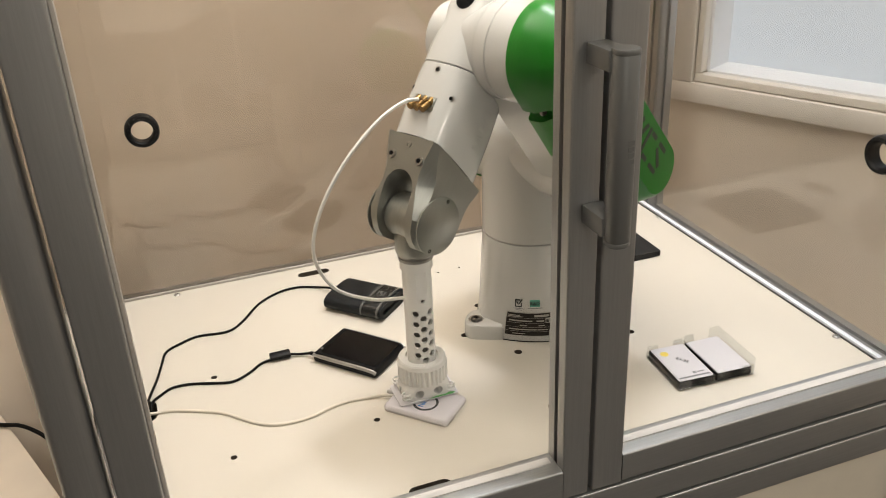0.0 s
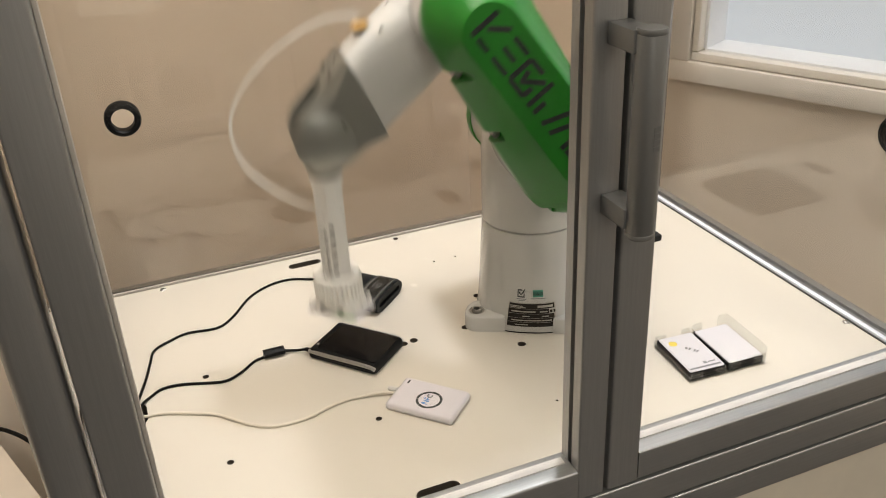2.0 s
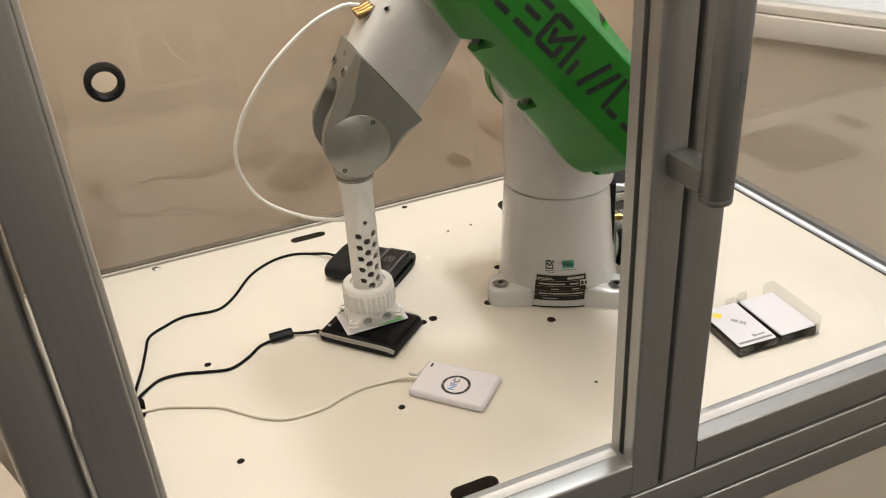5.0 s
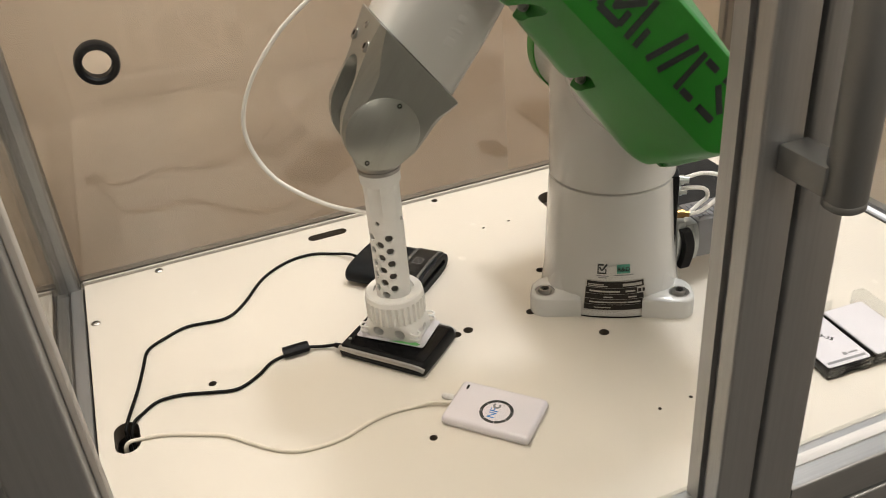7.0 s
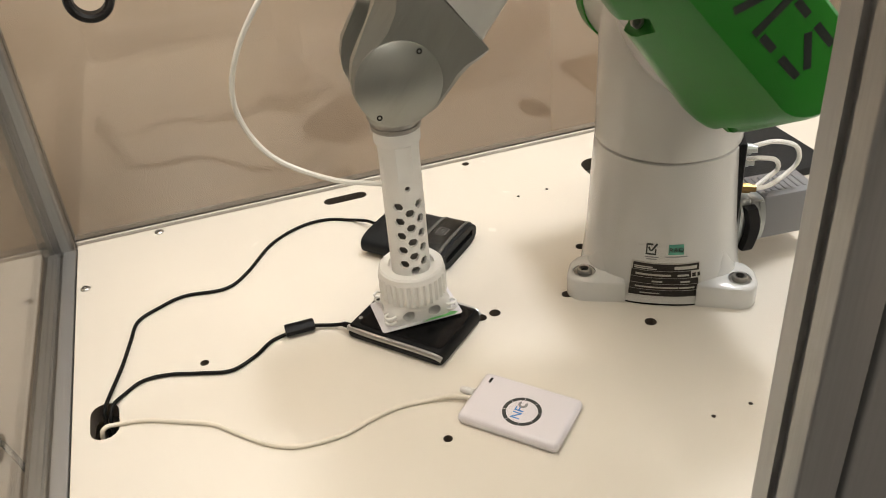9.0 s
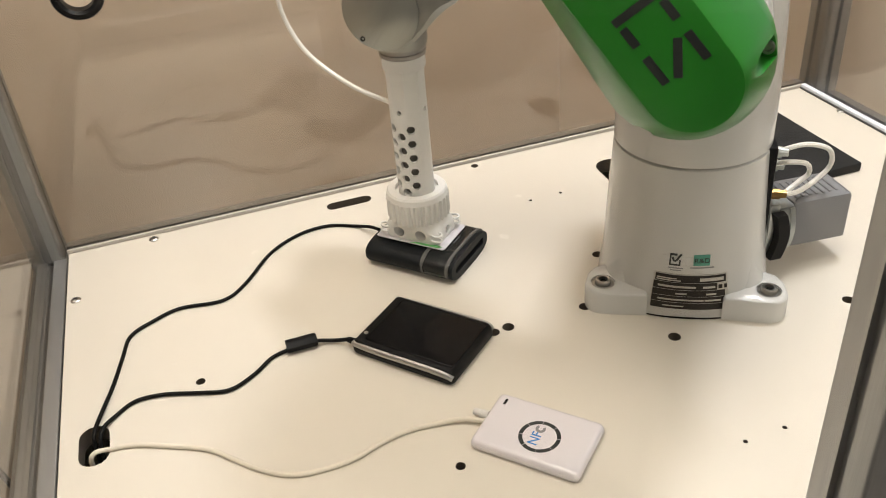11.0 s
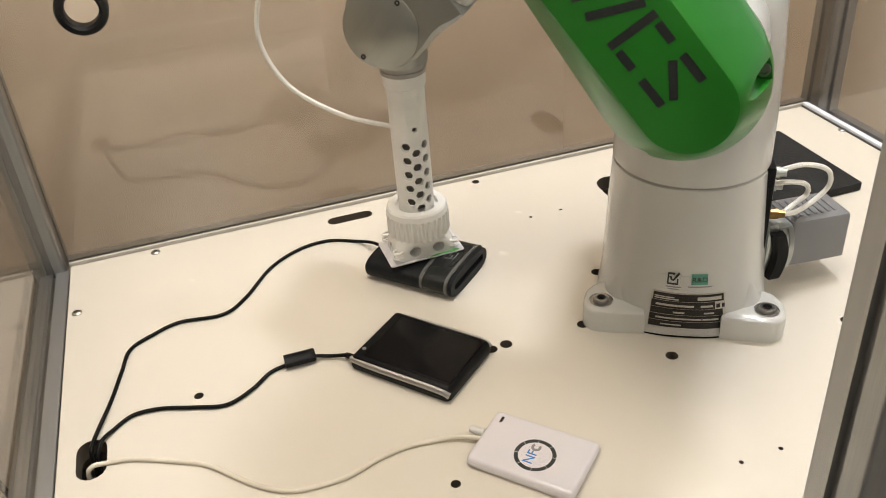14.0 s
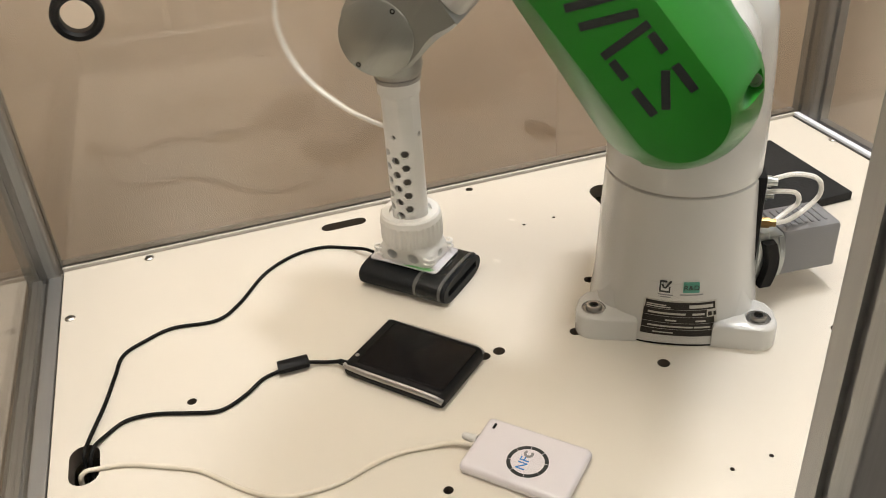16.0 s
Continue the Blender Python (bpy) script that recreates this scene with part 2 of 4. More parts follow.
def tube(points, r, seg=10, steps=8):
    pts = smooth_path(points, steps)
    rings = []
    up = Vector((0.13, 0.21, 0.97))
    for i, p in enumerate(pts):
        d = (pts[min(i + 1, len(pts) - 1)] - pts[max(i - 1, 0)]).normalized()
        side = d.cross(up)
        if side.length < 1e-4:
            side = d.cross(Vector((1, 0, 0)))
        side.normalize()
        u2 = side.cross(d).normalized()
        rings.append([p + r * (math.cos(2 * math.pi * k / seg) * side + math.sin(2 * math.pi * k / seg) * u2) for k in range(seg)])
    return loft(rings)


def carve(bm, cutter):
    """The first shape with the second taken away."""
    a = new("tmp_a", mesh_of(bm, "tmp_a", M_WHITE, 0))
    b = new("tmp_b", mesh_of(cutter, "tmp_b", M_WHITE, 0))
    mod = a.modifiers.new("cut", "BOOLEAN")
    mod.operation, mod.solver, mod.object = "DIFFERENCE", "EXACT", b
    mod.use_self = True
    dg = bpy.context.evaluated_depsgraph_get()
    me = bpy.data.meshes.new_from_object(a.evaluated_get(dg))
    out = bmesh.new()
    out.from_mesh(me)
    for o in (a, b):
        d = o.data
        bpy.data.objects.remove(o)
        bpy.data.meshes.remove(d)
    bpy.data.meshes.remove(me)
    return out


def letters(text, size, thick=0.0004):
    cu = bpy.data.curves.new("tmp_text", "FONT")
    cu.body, cu.size, cu.extrude, cu.align_x, cu.align_y = text, size, thick, "CENTER", "CENTER"
    ob = new("tmp_text", cu)
    dg = bpy.context.evaluated_depsgraph_get()
    me = bpy.data.meshes.new_from_object(ob.evaluated_get(dg))
    bm = bmesh.new()
    bm.from_mesh(me)
    bpy.data.objects.remove(ob)
    bpy.data.curves.remove(cu)
    bpy.data.meshes.remove(me)
    return bm


def profile_bar(length, w=0.040, slots=("x+", "x-", "y+", "y-"), r=0.003):
    """Aluminium bar of square section with rounded corners and slots, standing along z."""
    h = w / 2
    ring = []
    corners = ((1, 1), (-1, 1), (-1, -1), (1, -1))
    sides = ("y+", "x-", "y-", "x+")
    for k, (sx, sy) in enumerate(corners):
        a0 = 90 * k
        for i in range(5):
            a = radians(a0 + 90 * i / 4)
            ring.append(((h - r) * sx + r * math.cos(a), (h - r) * sy + r * math.sin(a)))
        if sides[k] in slots:
            s, d = 0.004, 0.006
            nx, ny = {"y+": (0, 1), "x-": (-1, 0), "y-": (0, -1), "x+": (1, 0)}[sides[k]]
            tx, ty = -ny, nx
            for u, v in ((-s, 0), (-s, -d), (s, -d), (s, 0)):
                ring.append((nx * (h + v) + tx * u, ny * (h + v) + ty * u))
    return loft([[(x, y, 0) for x, y in ring], [(x, y, length) for x, y in ring]])


ALONG_X = Matrix(((0, 0, 1, 0), (1, 0, 0, 0), (0, 1, 0, 0), (0, 0, 0, 1)))
ALONG_Y = Matrix(((0, 1, 0, 0), (0, 0, 1, 0), (1, 0, 0, 0), (0, 0, 0, 1)))

# ---- the room ----
RW, RD = 4.6, 4.8


def room_wall(name, x0, x1, y0, y1, z0, z1, material=None, label="plain beige painted room wall"):
    return solid(name, box(x0, x1, y0, y1, z0, z1), material or M_WALL, label, "wall", kind="structure", m=ROOM, smooth=0)


solid("floor", box(-0.1, RW + 0.1, -0.1, RD + 0.1, FLOOR - 0.1, FLOOR), M_FLOOR, "grey vinyl room floor", "floor", kind="structure", m=ROOM, smooth=0)
solid("ceiling", box(-0.1, RW + 0.1, -0.1, RD + 0.1, CEIL, CEIL + 0.1), M_CEIL, "white plain room ceiling", "ceiling", kind="structure", m=ROOM, smooth=0)
room_wall("wall_back", 0, RW, -0.1, 0, FLOOR, CEIL)
# these two stay out of view and only shape the reflections
room_wall("wall_far", RW, RW + 0.1, 0, RD, FLOOR, CEIL, M_REAR, "plain pale room wall, unseen, toned for reflections")
room_wall("wall_rear", 0, RW, RD, RD + 0.1, FLOOR, CEIL, M_REAR, "plain pale room wall, unseen, toned for reflections")
# the wall with the window lies in the plane of the first room axis = 0
W0, W1, WZ0, WZ1 = 0.608, 1.75, 0.222, 1.30
room_wall("wall_window_side", -0.1, 0, 0, W0, FLOOR, CEIL)
room_wall("wall_window_side_far", -0.1, 0, W1, RD, FLOOR, CEIL)
room_wall("wall_below_window", -0.1, 0, W0, W1, FLOOR, WZ0)
room_wall("wall_above_window", -0.1, 0, W0, W1, WZ1, CEIL)
win = thing("window_1", "cream framed window with bright frosted panes", "window", ROOM, kind="structure")
for nm, y0, y1, z0, z1 in (("casing_bottom", W0 - 0.060, W1 + 0.060, WZ0 - 0.042, WZ0), ("casing_top", W0 - 0.060, W1 + 0.060, WZ1, WZ1 + 0.060),
                           ("casing_side", W0 - 0.060, W0, WZ0, WZ1), ("casing_side", W1, W1 + 0.060, WZ0, WZ1)):
    part(nm, box(0.0, 0.022, y0, y1, z0, z1, 0.003), M_FRAME, win)
for nm, y0, y1, z0, z1 in (("sash_bottom", W0, W1, WZ0, WZ0 + 0.018), ("sash_top", W0, W1, WZ1 - 0.03, WZ1), ("sash_side", W0, W0 + 0.018, WZ0 + 0.018, WZ1 - 0.03), ("sash_side", W1 - 0.03, W1, WZ0 + 0.018, WZ1 - 0.03)):
    part(nm, box(-0.012, 0.014, y0 + 0.002, y1 - 0.002, z0 + 0.002, z1, 0.002), M_FRAME, win)
for nm, y0, y1, z0, z1 in (("reveal_bottom", W0 + 0.018, W1 - 0.03, WZ0 + 0.014, WZ0 + 0.022), ("reveal_side", W0 + 0.014, W0 + 0.022, WZ0 + 0.022, WZ1 - 0.03)):
    part(nm, box(-0.095, -0.012, y0, y1, z0, z1), M_REVEAL, win)
for y0, y1 in ((W0 + 0.018, W0 + 0.36), (W0 + 0.375, W1 - 0.03)):
    part("pane", box(-0.099, -0.095, y0, y1, WZ0 + 0.018, WZ1 - 0.03), M_FROST, win)
part("mullion", box(-0.095, -0.088, W0 + 0.36, W0 + 0.375, WZ0 + 0.022, WZ1 - 0.03), M_REVEAL, win)
for a, b, sx, sy, w, tone in LAMPS:
    lt = thing("unseen_ceiling_light", "assumed white rectangular ceiling light, out of view", "light", ROOM @ pose(a, b, CEIL), group="ceiling lights")
    part("frame", box(-sx / 2 - 0.02, sx / 2 + 0.02, -sy / 2 - 0.03, sy / 2 + 0.03, -0.05, 0.0, 0.005), M_CEIL, lt)
    part("diffuser", box(-sx / 2, sx / 2, -sy / 2 - 0.005, sy / 2 + 0.005, -0.056, -0.049), M_LAMP, lt)

# ---- the cell ----
TX1, TY1 = 1.045, -0.672          # table from (0, 0) to (TX1, TY1)
YF, YB = -0.746, -0.706           # front and back of the front frame
HOLES = [(0.130, -0.301, 0.0047), (0.326, -0.498, 0.0044), (0.573, -0.423, 0.0062), (0.432, -0.344, 0.0062), (0.416, -0.346, 0.0058), (0.520, -0.011, 0.005), (0.131, -0.500, 0.0045),
         (0.551, -0.126, 0.0021), (0.592, -0.125, 0.0021), (0.594, -0.563, 0.0021), (0.555, -0.564, 0.0021), (0.516, -0.345, 0.006), (0.571, -0.266, 0.006), (0.758, -0.442, 0.006)]
SLOTS = [(0.322, -0.031, 0.363, -0.031, 0.0085), (0.330, -0.655, 0.366, -0.655, 0.0095), (0.031, -0.338, 0.031, -0.362, 0.0135), (0.680, -0.092, 0.680, -0.125, 0.020)]


def slot_cutter(x0, y0, x1, y1, r):
    a = math.degrees(math.atan2(y1 - y0, x1 - x0))
    n = math.hypot(x1 - x0, y1 - y0)
    return moved(prism(stadium(n, r, 8), -0.05, 0.02), pose(x0, y0, 0, 0, 0, a))


top = box(0.0005, TX1, TY1, 0.0, -0.018, 0.0, 0.0008, 1)
cut = bmesh.new()
for x, y, r in HOLES:
    join(cut, cyl(r, -0.05, 0.02, 16), pose(x, y, 0))
for s in SLOTS:
    join(cut, slot_cutter(*s))
top = carve(top, cut)
# upright faces, rim and hole walls alike, get the dark brown
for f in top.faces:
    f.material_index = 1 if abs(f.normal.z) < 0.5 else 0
solid("table_top", top, [M_TABLE, M_TABLE_SIDES], "cream laminate cell table top with drilled holes and slots", "table top", smooth=30)
# black sheet below the table, in sight only through holes and slots
solid("under_table_sheet", box(0.01, TX1 - 0.01, TY1 + 0.01, -0.01, -0.30, -0.28), M_BLACK, "black sheet below the table top and its holes", "cabinet floor", smooth=0)


def screw(x, y, z=0.0, r=0.0058):
    s = thing("screw", "domed steel socket screw in the table top", "screw", pose(x, y, z, 0, 0, (x * 900) % 60), group="table screws")
    head = lathe([(r, 0.0), (r, 0.0006), (r * 0.8, 0.0018), (r * 0.45, 0.0024), (r * 0.42, 0.0024), (r * 0.38, 0.0010)], 14)
    part("head", head, M_STEEL, s)
    return s


for x, y in ((0.101, -0.011), (0.011, -0.106), (1.033, -0.582), (1.036, -0.091)):
    screw(x, y)

frame_ob = thing("machine_enclosure", "silver anodised aluminium profile enclosure round the robot", "enclosure")
ZT = 1.35


def upright(name, x, y, z0, z1, mat_=None, parent=frame_ob, slots=("x+", "x-", "y+", "y-"), w=0.040):
    return part(name, profile_bar(z1 - z0, w, slots), mat_ or M_ALU, parent, m=pose(x, y, z0))


def rail_x(name, x0, x1, y, z, parent=frame_ob, slots=("x+", "x-", "y+", "y-"), w=0.040):
    return part(name, moved(profile_bar(x1 - x0, w, slots), ALONG_X), M_ALU_H, parent, m=pose(x0, y, z))


def rail_y(name, y0, y1, x, z, parent=frame_ob, slots=("x+", "x-", "y+", "y-"), w=0.040):
    return part(name, moved(profile_bar(y1 - y0, w, slots), ALONG_Y), M_ALU_D, parent, m=pose(x, y0, z))


YM = (YF + YB) / 2
upright("post", -0.0255, 0.024, FLOOR + 0.05, ZT)
part("post", profile_bar(ZT - FLOOR - 0.05, 0.040, ("y+",), 0.011), M_ALU, frame_ob, m=pose(-0.0115, YM, FLOOR + 0.05))
upright("post", TX1 + 0.045, 0.024, FLOOR + 0.05, ZT)
upright("post", TX1 + 0.045, YM, FLOOR + 0.05, ZT, slots=("x-", "y+"))
rail_y("side_rail", YB, 0.004, -0.0225, -0.0275)
rail_y("side_rail", YB, 0.004, TX1 + 0.045, -0.040)
rail_x("front_beam", 0.009, TX1 + 0.025, YM, -0.0145, slots=())
rail_x("back_beam", -0.0055, TX1 + 0.025, 0.0285, -0.029)
for z in (ZT - 0.02,):
    rail_x("top_beam", 0.007, TX1 + 0.025, YM, z)
    rail_x("top_beam", -0.008, TX1 + 0.025, 0.024, z)
    rail_y("top_beam", YB, 0.004, -0.028, z)
    rail_y("top_beam", YB, 0.004, TX1 + 0.045, z)
rail_x("front_beam", 0.007, TX1 + 0.025, YM, FLOOR + 0.07)
rail_x("back_beam", -0.008, TX1 + 0.025, 0.024, FLOOR + 0.07)

# panes of the cell
def ring_hole(x, z, r=0.0180):
    return moved(cyl(r, -0.05, 0.05, 24), pose(x, 0, z, 90))


bp = carve(box(-0.010, TX1 + 0.03, 0.003, 0.008, -0.004, ZT - 0.04), ring_hole(0.098, 0.300))
solid("pane_back", bp, M_PANE, "bronze tinted clear back sheet of the cell", "pane", kind="structure", smooth=0)
rp = carve(box(TX1 + 0.002, TX1 + 0.007, YB, 0.002, -0.004, ZT - 0.04), moved(cyl(0.0180, -0.05, 0.05, 24), pose(TX1, -0.592, 0.2955, 0, 90)))
solid("pane_right", rp, M_PANE_SIDE, "clear side sheet of the cell with faint reflections", "pane", kind="structure", smooth=0)
solid("pane_left", box(-0.0255, -0.0205, YB, 0.004, -0.012, ZT - 0.04), M_PANE, "bronze tinted clear side sheet of the cell", "pane", kind="structure", smooth=0)
solid("seal_back", box(0.0, TX1, -0.0015, 0.003, 0.0, 0.0050, 0.001), M_SEAL_GREY, "thin grey seal along the back sheet", "seal", kind="structure", smooth=0)
solid("bead_right", box(TX1 - 0.006, TX1 + 0.002, TY1, 0.0, 0.0, 0.0060, 0.001), M_STRIP_W, "pale glazing bead along the side sheet", "trim", kind="structure")
solid("bead_right_groove", box(TX1 - 0.0085, TX1 - 0.0063, TY1, 0.0, 0.0, 0.0025, 0.0004), M_SEAL, "dark groove strip beside the bead", "trim", kind="structure")


def grommet(m):
    prof = [(0.0175, -0.008), (0.0205, -0.0115), (0.0255, -0.0105), (0.0275, -0.006), (0.0275, 0.006), (0.0255, 0.0105), (0.0205, 0.0115), (0.0175, 0.008)]
    seg = 32
    rings = [[(r * math.cos(2 * math.pi * i / seg), r * math.sin(2 * math.pi * i / seg), z) for i in range(seg)] for r, z in prof + prof[:1]]
    bm = loft(rings, cap=False)
    bmesh.ops.remove_doubles(bm, verts=bm.verts, dist=1e-5)
    return solid("cable_grommet", bm, M_BLACK, "black rubber cable grommet set in a clear sheet", "grommet", group="grommets", m=m)


grommet(pose(0.098, 0.005, 0.300, 90))
grommet(pose(TX1 + 0.004, -0.592, 0.2955, 0, 90))


# doors
def door(x0, x1, z0, z1, name, label, lock_w=0.040):
    d = thing(name, label, "door", pose(x0, YM, z0))
    w, h = x1 - x0, z1 - z0
    part("stile", profile_bar(h, 0.040, ("x+",)), M_ALU, d, m=pose(0.020, 0, 0))
    part("stile", moved(profile_bar(h, 0.040, ("x-",)), Matrix.Diagonal((lock_w / 0.040, 1, 1, 1))), M_ALU, d, m=pose(w - lock_w / 2, 0, 0))
    part("bottom_rail", moved(profile_bar(w - 0.04 - lock_w, 0.040, ()), ALONG_X), M_ALU_H, d, m=pose(0.040, 0, 0.020))
    part("top_rail", moved(profile_bar(w - 0.04 - lock_w, 0.040, ()), ALONG_X), M_ALU_H, d, m=pose(0.040, 0, h - 0.020))
    part("pane", box(0.034, w - lock_w + 0.006, 0.002, 0.006, 0.034, h - 0.034), M_PANE_CLEAR, d, "clear door sheet", smooth=0)
    part("seal", box(0.040, 0.0440, -0.004, 0.010, 0.0415, h - 0.0415, 0.001), M_SEAL_GREY, d, "pale sheet seal")
    part("seal", box(0.040, w - 0.040, -0.001, 0.010, 0.0400, 0.0415), M_STRIP, d, "grey sheet seal", smooth=0)
    return d


ZD = 0.011
ld = door(0.0135, 0.5150, ZD, ZT - 0.045, "cell_door", "closed aluminium framed clear cell door with grey bar handle", 0.034)
rd_ = door(0.5205, TX1 + 0.022, ZD, ZT - 0.045, "cell_door", "closed aluminium framed clear cell door beside the handle door")
solid("front_strip", box(0.03, TX1 - 0.013, TY1 - 0.016, TY1 + 0.004, 0.0008, 0.0045, 0.0008), M_ACRYL, "clear plastic strip along the table front edge", "trim", kind="structure")
solid("front_ledge", box(0.004, TX1, YB + 0.001, TY1 - 0.0005, -0.018, -0.0005), M_STRIP, "pale ledge between the table and the doors", "trim", kind="structure", smooth=0)

# handle on the door
HX = 0.4990 - 0.0135
sec = [(x, y) for x, y in rounded(0.0245, 0.025, 0.0105, 6)]
hz0, hz1 = 0.359 - ZD, 0.549 - ZD
hb = loft([[(x * k, y * k, z) for x, y in sec] for k, z in ((0.95, hz0), (1, hz0 + 0.001), (1, hz0 + 0.0045), (0.97, hz0 + 0.005), (1, hz0 + 0.0055), (1, hz1 - 0.0055), (0.97, hz1 - 0.005), (1, hz1 - 0.0045), (1, hz1 - 0.001), (0.95, hz1))])
for z0 in (0.3665 - ZD, 0.5270 - ZD):
    join(hb, box(-0.0145, 0.0085, 0.004, 0.0450, z0, z0 + 0.0200, 0.0015))
hd = part("handle", hb, M_HANDLE, ld, "grey coated bar handle", m=pose(HX + 0.0095, -0.020 - 0.0450, 0))
mark = bmesh.new()
for k, (h, w) in enumerate(((0.008, 0.0015), (0.010, 0.0015), (0.006, 0.0035), (0.009, 0.005))):
    join(mark, box(-0.003, 0.003, -0.0004, 0.0004, -0.011 + 0.006 * k, -0.011 + 0.006 * k + 0.0042))
part("embossed_mark", mark, M_HANDLE, hd, "raised maker mark as plain bars", m=pose(0.003, -0.0126, 0.456 - ZD), smooth=0)

# lower cabinet doors under the table
def cabinet_door(x0, x1):
    d = thing("cabinet_door", "aluminium framed cream panel cabinet door", "door", pose(x0, YM, -0.0390), group="lower doors")
    w, h = x1 - x0, 0.74
    part("stile", profile_bar(h, 0.040, ()), M_ALU, d, m=pose(0.020, 0, -h))
    part("stile", profile_bar(h, 0.040, ()), M_ALU, d, m=pose(w - 0.020, 0, -h))
    part("top_rail", moved(profile_bar(w - 0.08, 0.040, ()), ALONG_X), M_ALU_H, d, m=pose(0.040, 0, -0.020))
    part("bottom_rail", moved(profile_bar(w - 0.08, 0.040, ()), ALONG_X), M_ALU_H, d, m=pose(0.040, 0, -h + 0.020))
    part("panel", box(0.036, w - 0.036, -0.006, 0.002, -h + 0.036, -0.036), M_PANEL, d, "cream laminate panel", smooth=0)
    return d


cabinet_door(0.0135, 0.511)
cabinet_door(0.5165, TX1 + 0.022)
for nm, bx in (("cabinet_side", (-0.031, -0.026, YB, 0.004, FLOOR + 0.09, -0.05)), ("cabinet_side", (TX1 + 0.042, TX1 + 0.048, YB, 0.004, FLOOR + 0.09, -0.065)), ("cabinet_back", (-0.008, TX1 + 0.025, 0.021, 0.027, FLOOR + 0.09, -0.067))):
    solid(nm, box(*bx), M_PANEL, "cream laminate panel of the cabinet under the cell", "panel", kind="structure", smooth=0)

# side table outside the cell
st = thing("side_table", "worn cream side table beside the cell", "table", ROOM @ pose(0, 0, 0))
part("tabletop", prism([(1.307, 0.012), (2.1, 0.012), (2.1, 0.44), (1.350, 0.44)], -0.185, -0.16, 0.003), M_SIDE, st)
for a in (1.385, 2.06):
    for b in (0.06, 0.40):
        part("leg", box(a - 0.02, a + 0.02, b - 0.02, b + 0.02, FLOOR, -0.185, 0.003), M_ALU, st)

power = [(-0.34, 0.06, -0.157), (-0.27, -0.01, -0.157), (-0.225, -0.05, -0.156), (-0.18, -0.085, -0.150), (-0.135, -0.135, -0.165), (-0.095, -0.19, -0.23), (-0.075, -0.24, -0.34), (-0.07, -0.26, -0.60), (-0.07, -0.26, FLOOR + 0.01)]
solid("power_cable", tube(power, 0.0035), M_CABLE, "black cable hanging off the side table", "cable")
dk = thing("desk", "white desk with steel legs across the room", "desk", ROOM @ pose(0, 0, 0))
part("tabletop", box(1.97, 2.85, 2.42, 3.30, -0.045, -0.02, 0.003), M_CEIL, dk)
for a in (2.01, 2.81):
    for b in (2.46, 3.26):
        part("leg", box(a - 0.02, a + 0.02, b - 0.02, b + 0.02, FLOOR, -0.045, 0.003), M_CEIL, dk)
# rack of guessed form, added for pale lines mirrored in the back sheet
rk = thing("mirrored_rack", "white metal rack added for its lines in the back sheet", "rack", ROOM @ pose(1.55, 2.72, 0))
for a in (0.0, 0.26):
    for b in (0.0, 0.35):
        part("post", box(a - 0.012, a + 0.012, b - 0.012, b + 0.012, FLOOR, 0.75, 0.002), M_CEIL, rk)
for z in (-0.78, -0.38, 0.02, 0.42):
    part("shelf", box(-0.012, 0.272, 0.0, 0.35, z, z + 0.02, 0.003), M_CEIL, rk)

# frame of guessed form, added so its bars mirror in the back sheet
tf = thing("mirrored_frame", "white square tube frame added for its reflection in the back sheet", "trestle", pose(0.16, -3.05, FLOOR))


def bar_between(p, q, w=0.016):
    """Square tube from p to q."""
    p, q = Vector(p), Vector(q)
    d = q - p
    m = Matrix.Translation(p) @ d.to_track_quat("Z", "Y").to_matrix().to_4x4()
    return moved(box(-w, w, -w, w, 0, d.length, 0.002, 1), m)


for x in (0.0, 0.55, 1.10):
    part("post", bar_between((x, 0, 0), (x, 0, 0.70)), M_CEIL, tf)
for x0, x1 in ((0.017, 0.533), (0.567, 1.083)):
    part("rail", bar_between((x0, 0, 0.26), (x1, 0, 0.26), 0.022), M_CEIL, tf)
    part("rail", bar_between((x0, 0, 0.60), (x1, 0, 0.60)), M_CEIL, tf)
part("brace", bar_between((0.06, 0.034, 0.42), (0.33, 0.034, 0.62)), M_CEIL, tf)

# ---- readers, cables, cards ----


def cable(name, pts, r, material, label):
    return solid(name, tube([(x, y, z) for x, y, z in pts], r), material, label, "cable")


Z1 = 0.0021
C1 = [(0.031, -0.352, -0.03), (0.031, -0.345, -0.004), (0.033, -0.333, 0.004)] + [(x, y, Z1) for x, y in ((0.049, -0.276), (0.059, -0.235), (0.068, -0.202), (0.092, -0.185), (0.121, -0.174), (0.166, -0.179), (0.194, -0.157), (0.230, -0.108), (0.269, -0.082), (0.305, -0.078), (0.334, -0.092))] + [(0.350, -0.112, 0.008), (0.358, -0.126, 0.010)]
cable("usb_cable", C1, 0.0020, M_CABLE, "thin black cable of the card reader")
C2 = [(0.036, -0.358, -0.03), (0.036, -0.348, -0.003), (0.040, -0.335, 0.004)] + [(x, y, Z1) for x, y in ((0.051, -0.320), (0.069, -0.307), (0.095, -0.308), (0.126, -0.319), (0.155, -0.327), (0.181, -0.314), (0.200, -0.297), (0.218, -0.291))] + [(0.232, -0.2915, 0.006), (0.246, -0.292, 0.005), (0.264, -0.298, 0.004), (0.280, -0.308, 0.008)]
cable("usb_cable", C2, 0.0020, M_CABLE, "thin black cable with a ferrite choke")
fe = prism([(0.0085 * math.cos(radians(22.5 + 45 * i)), 0.0062 * math.sin(radians(22.5 + 45 * i))) for i in range(8)], -0.0155, 0.0155, 0.0015)
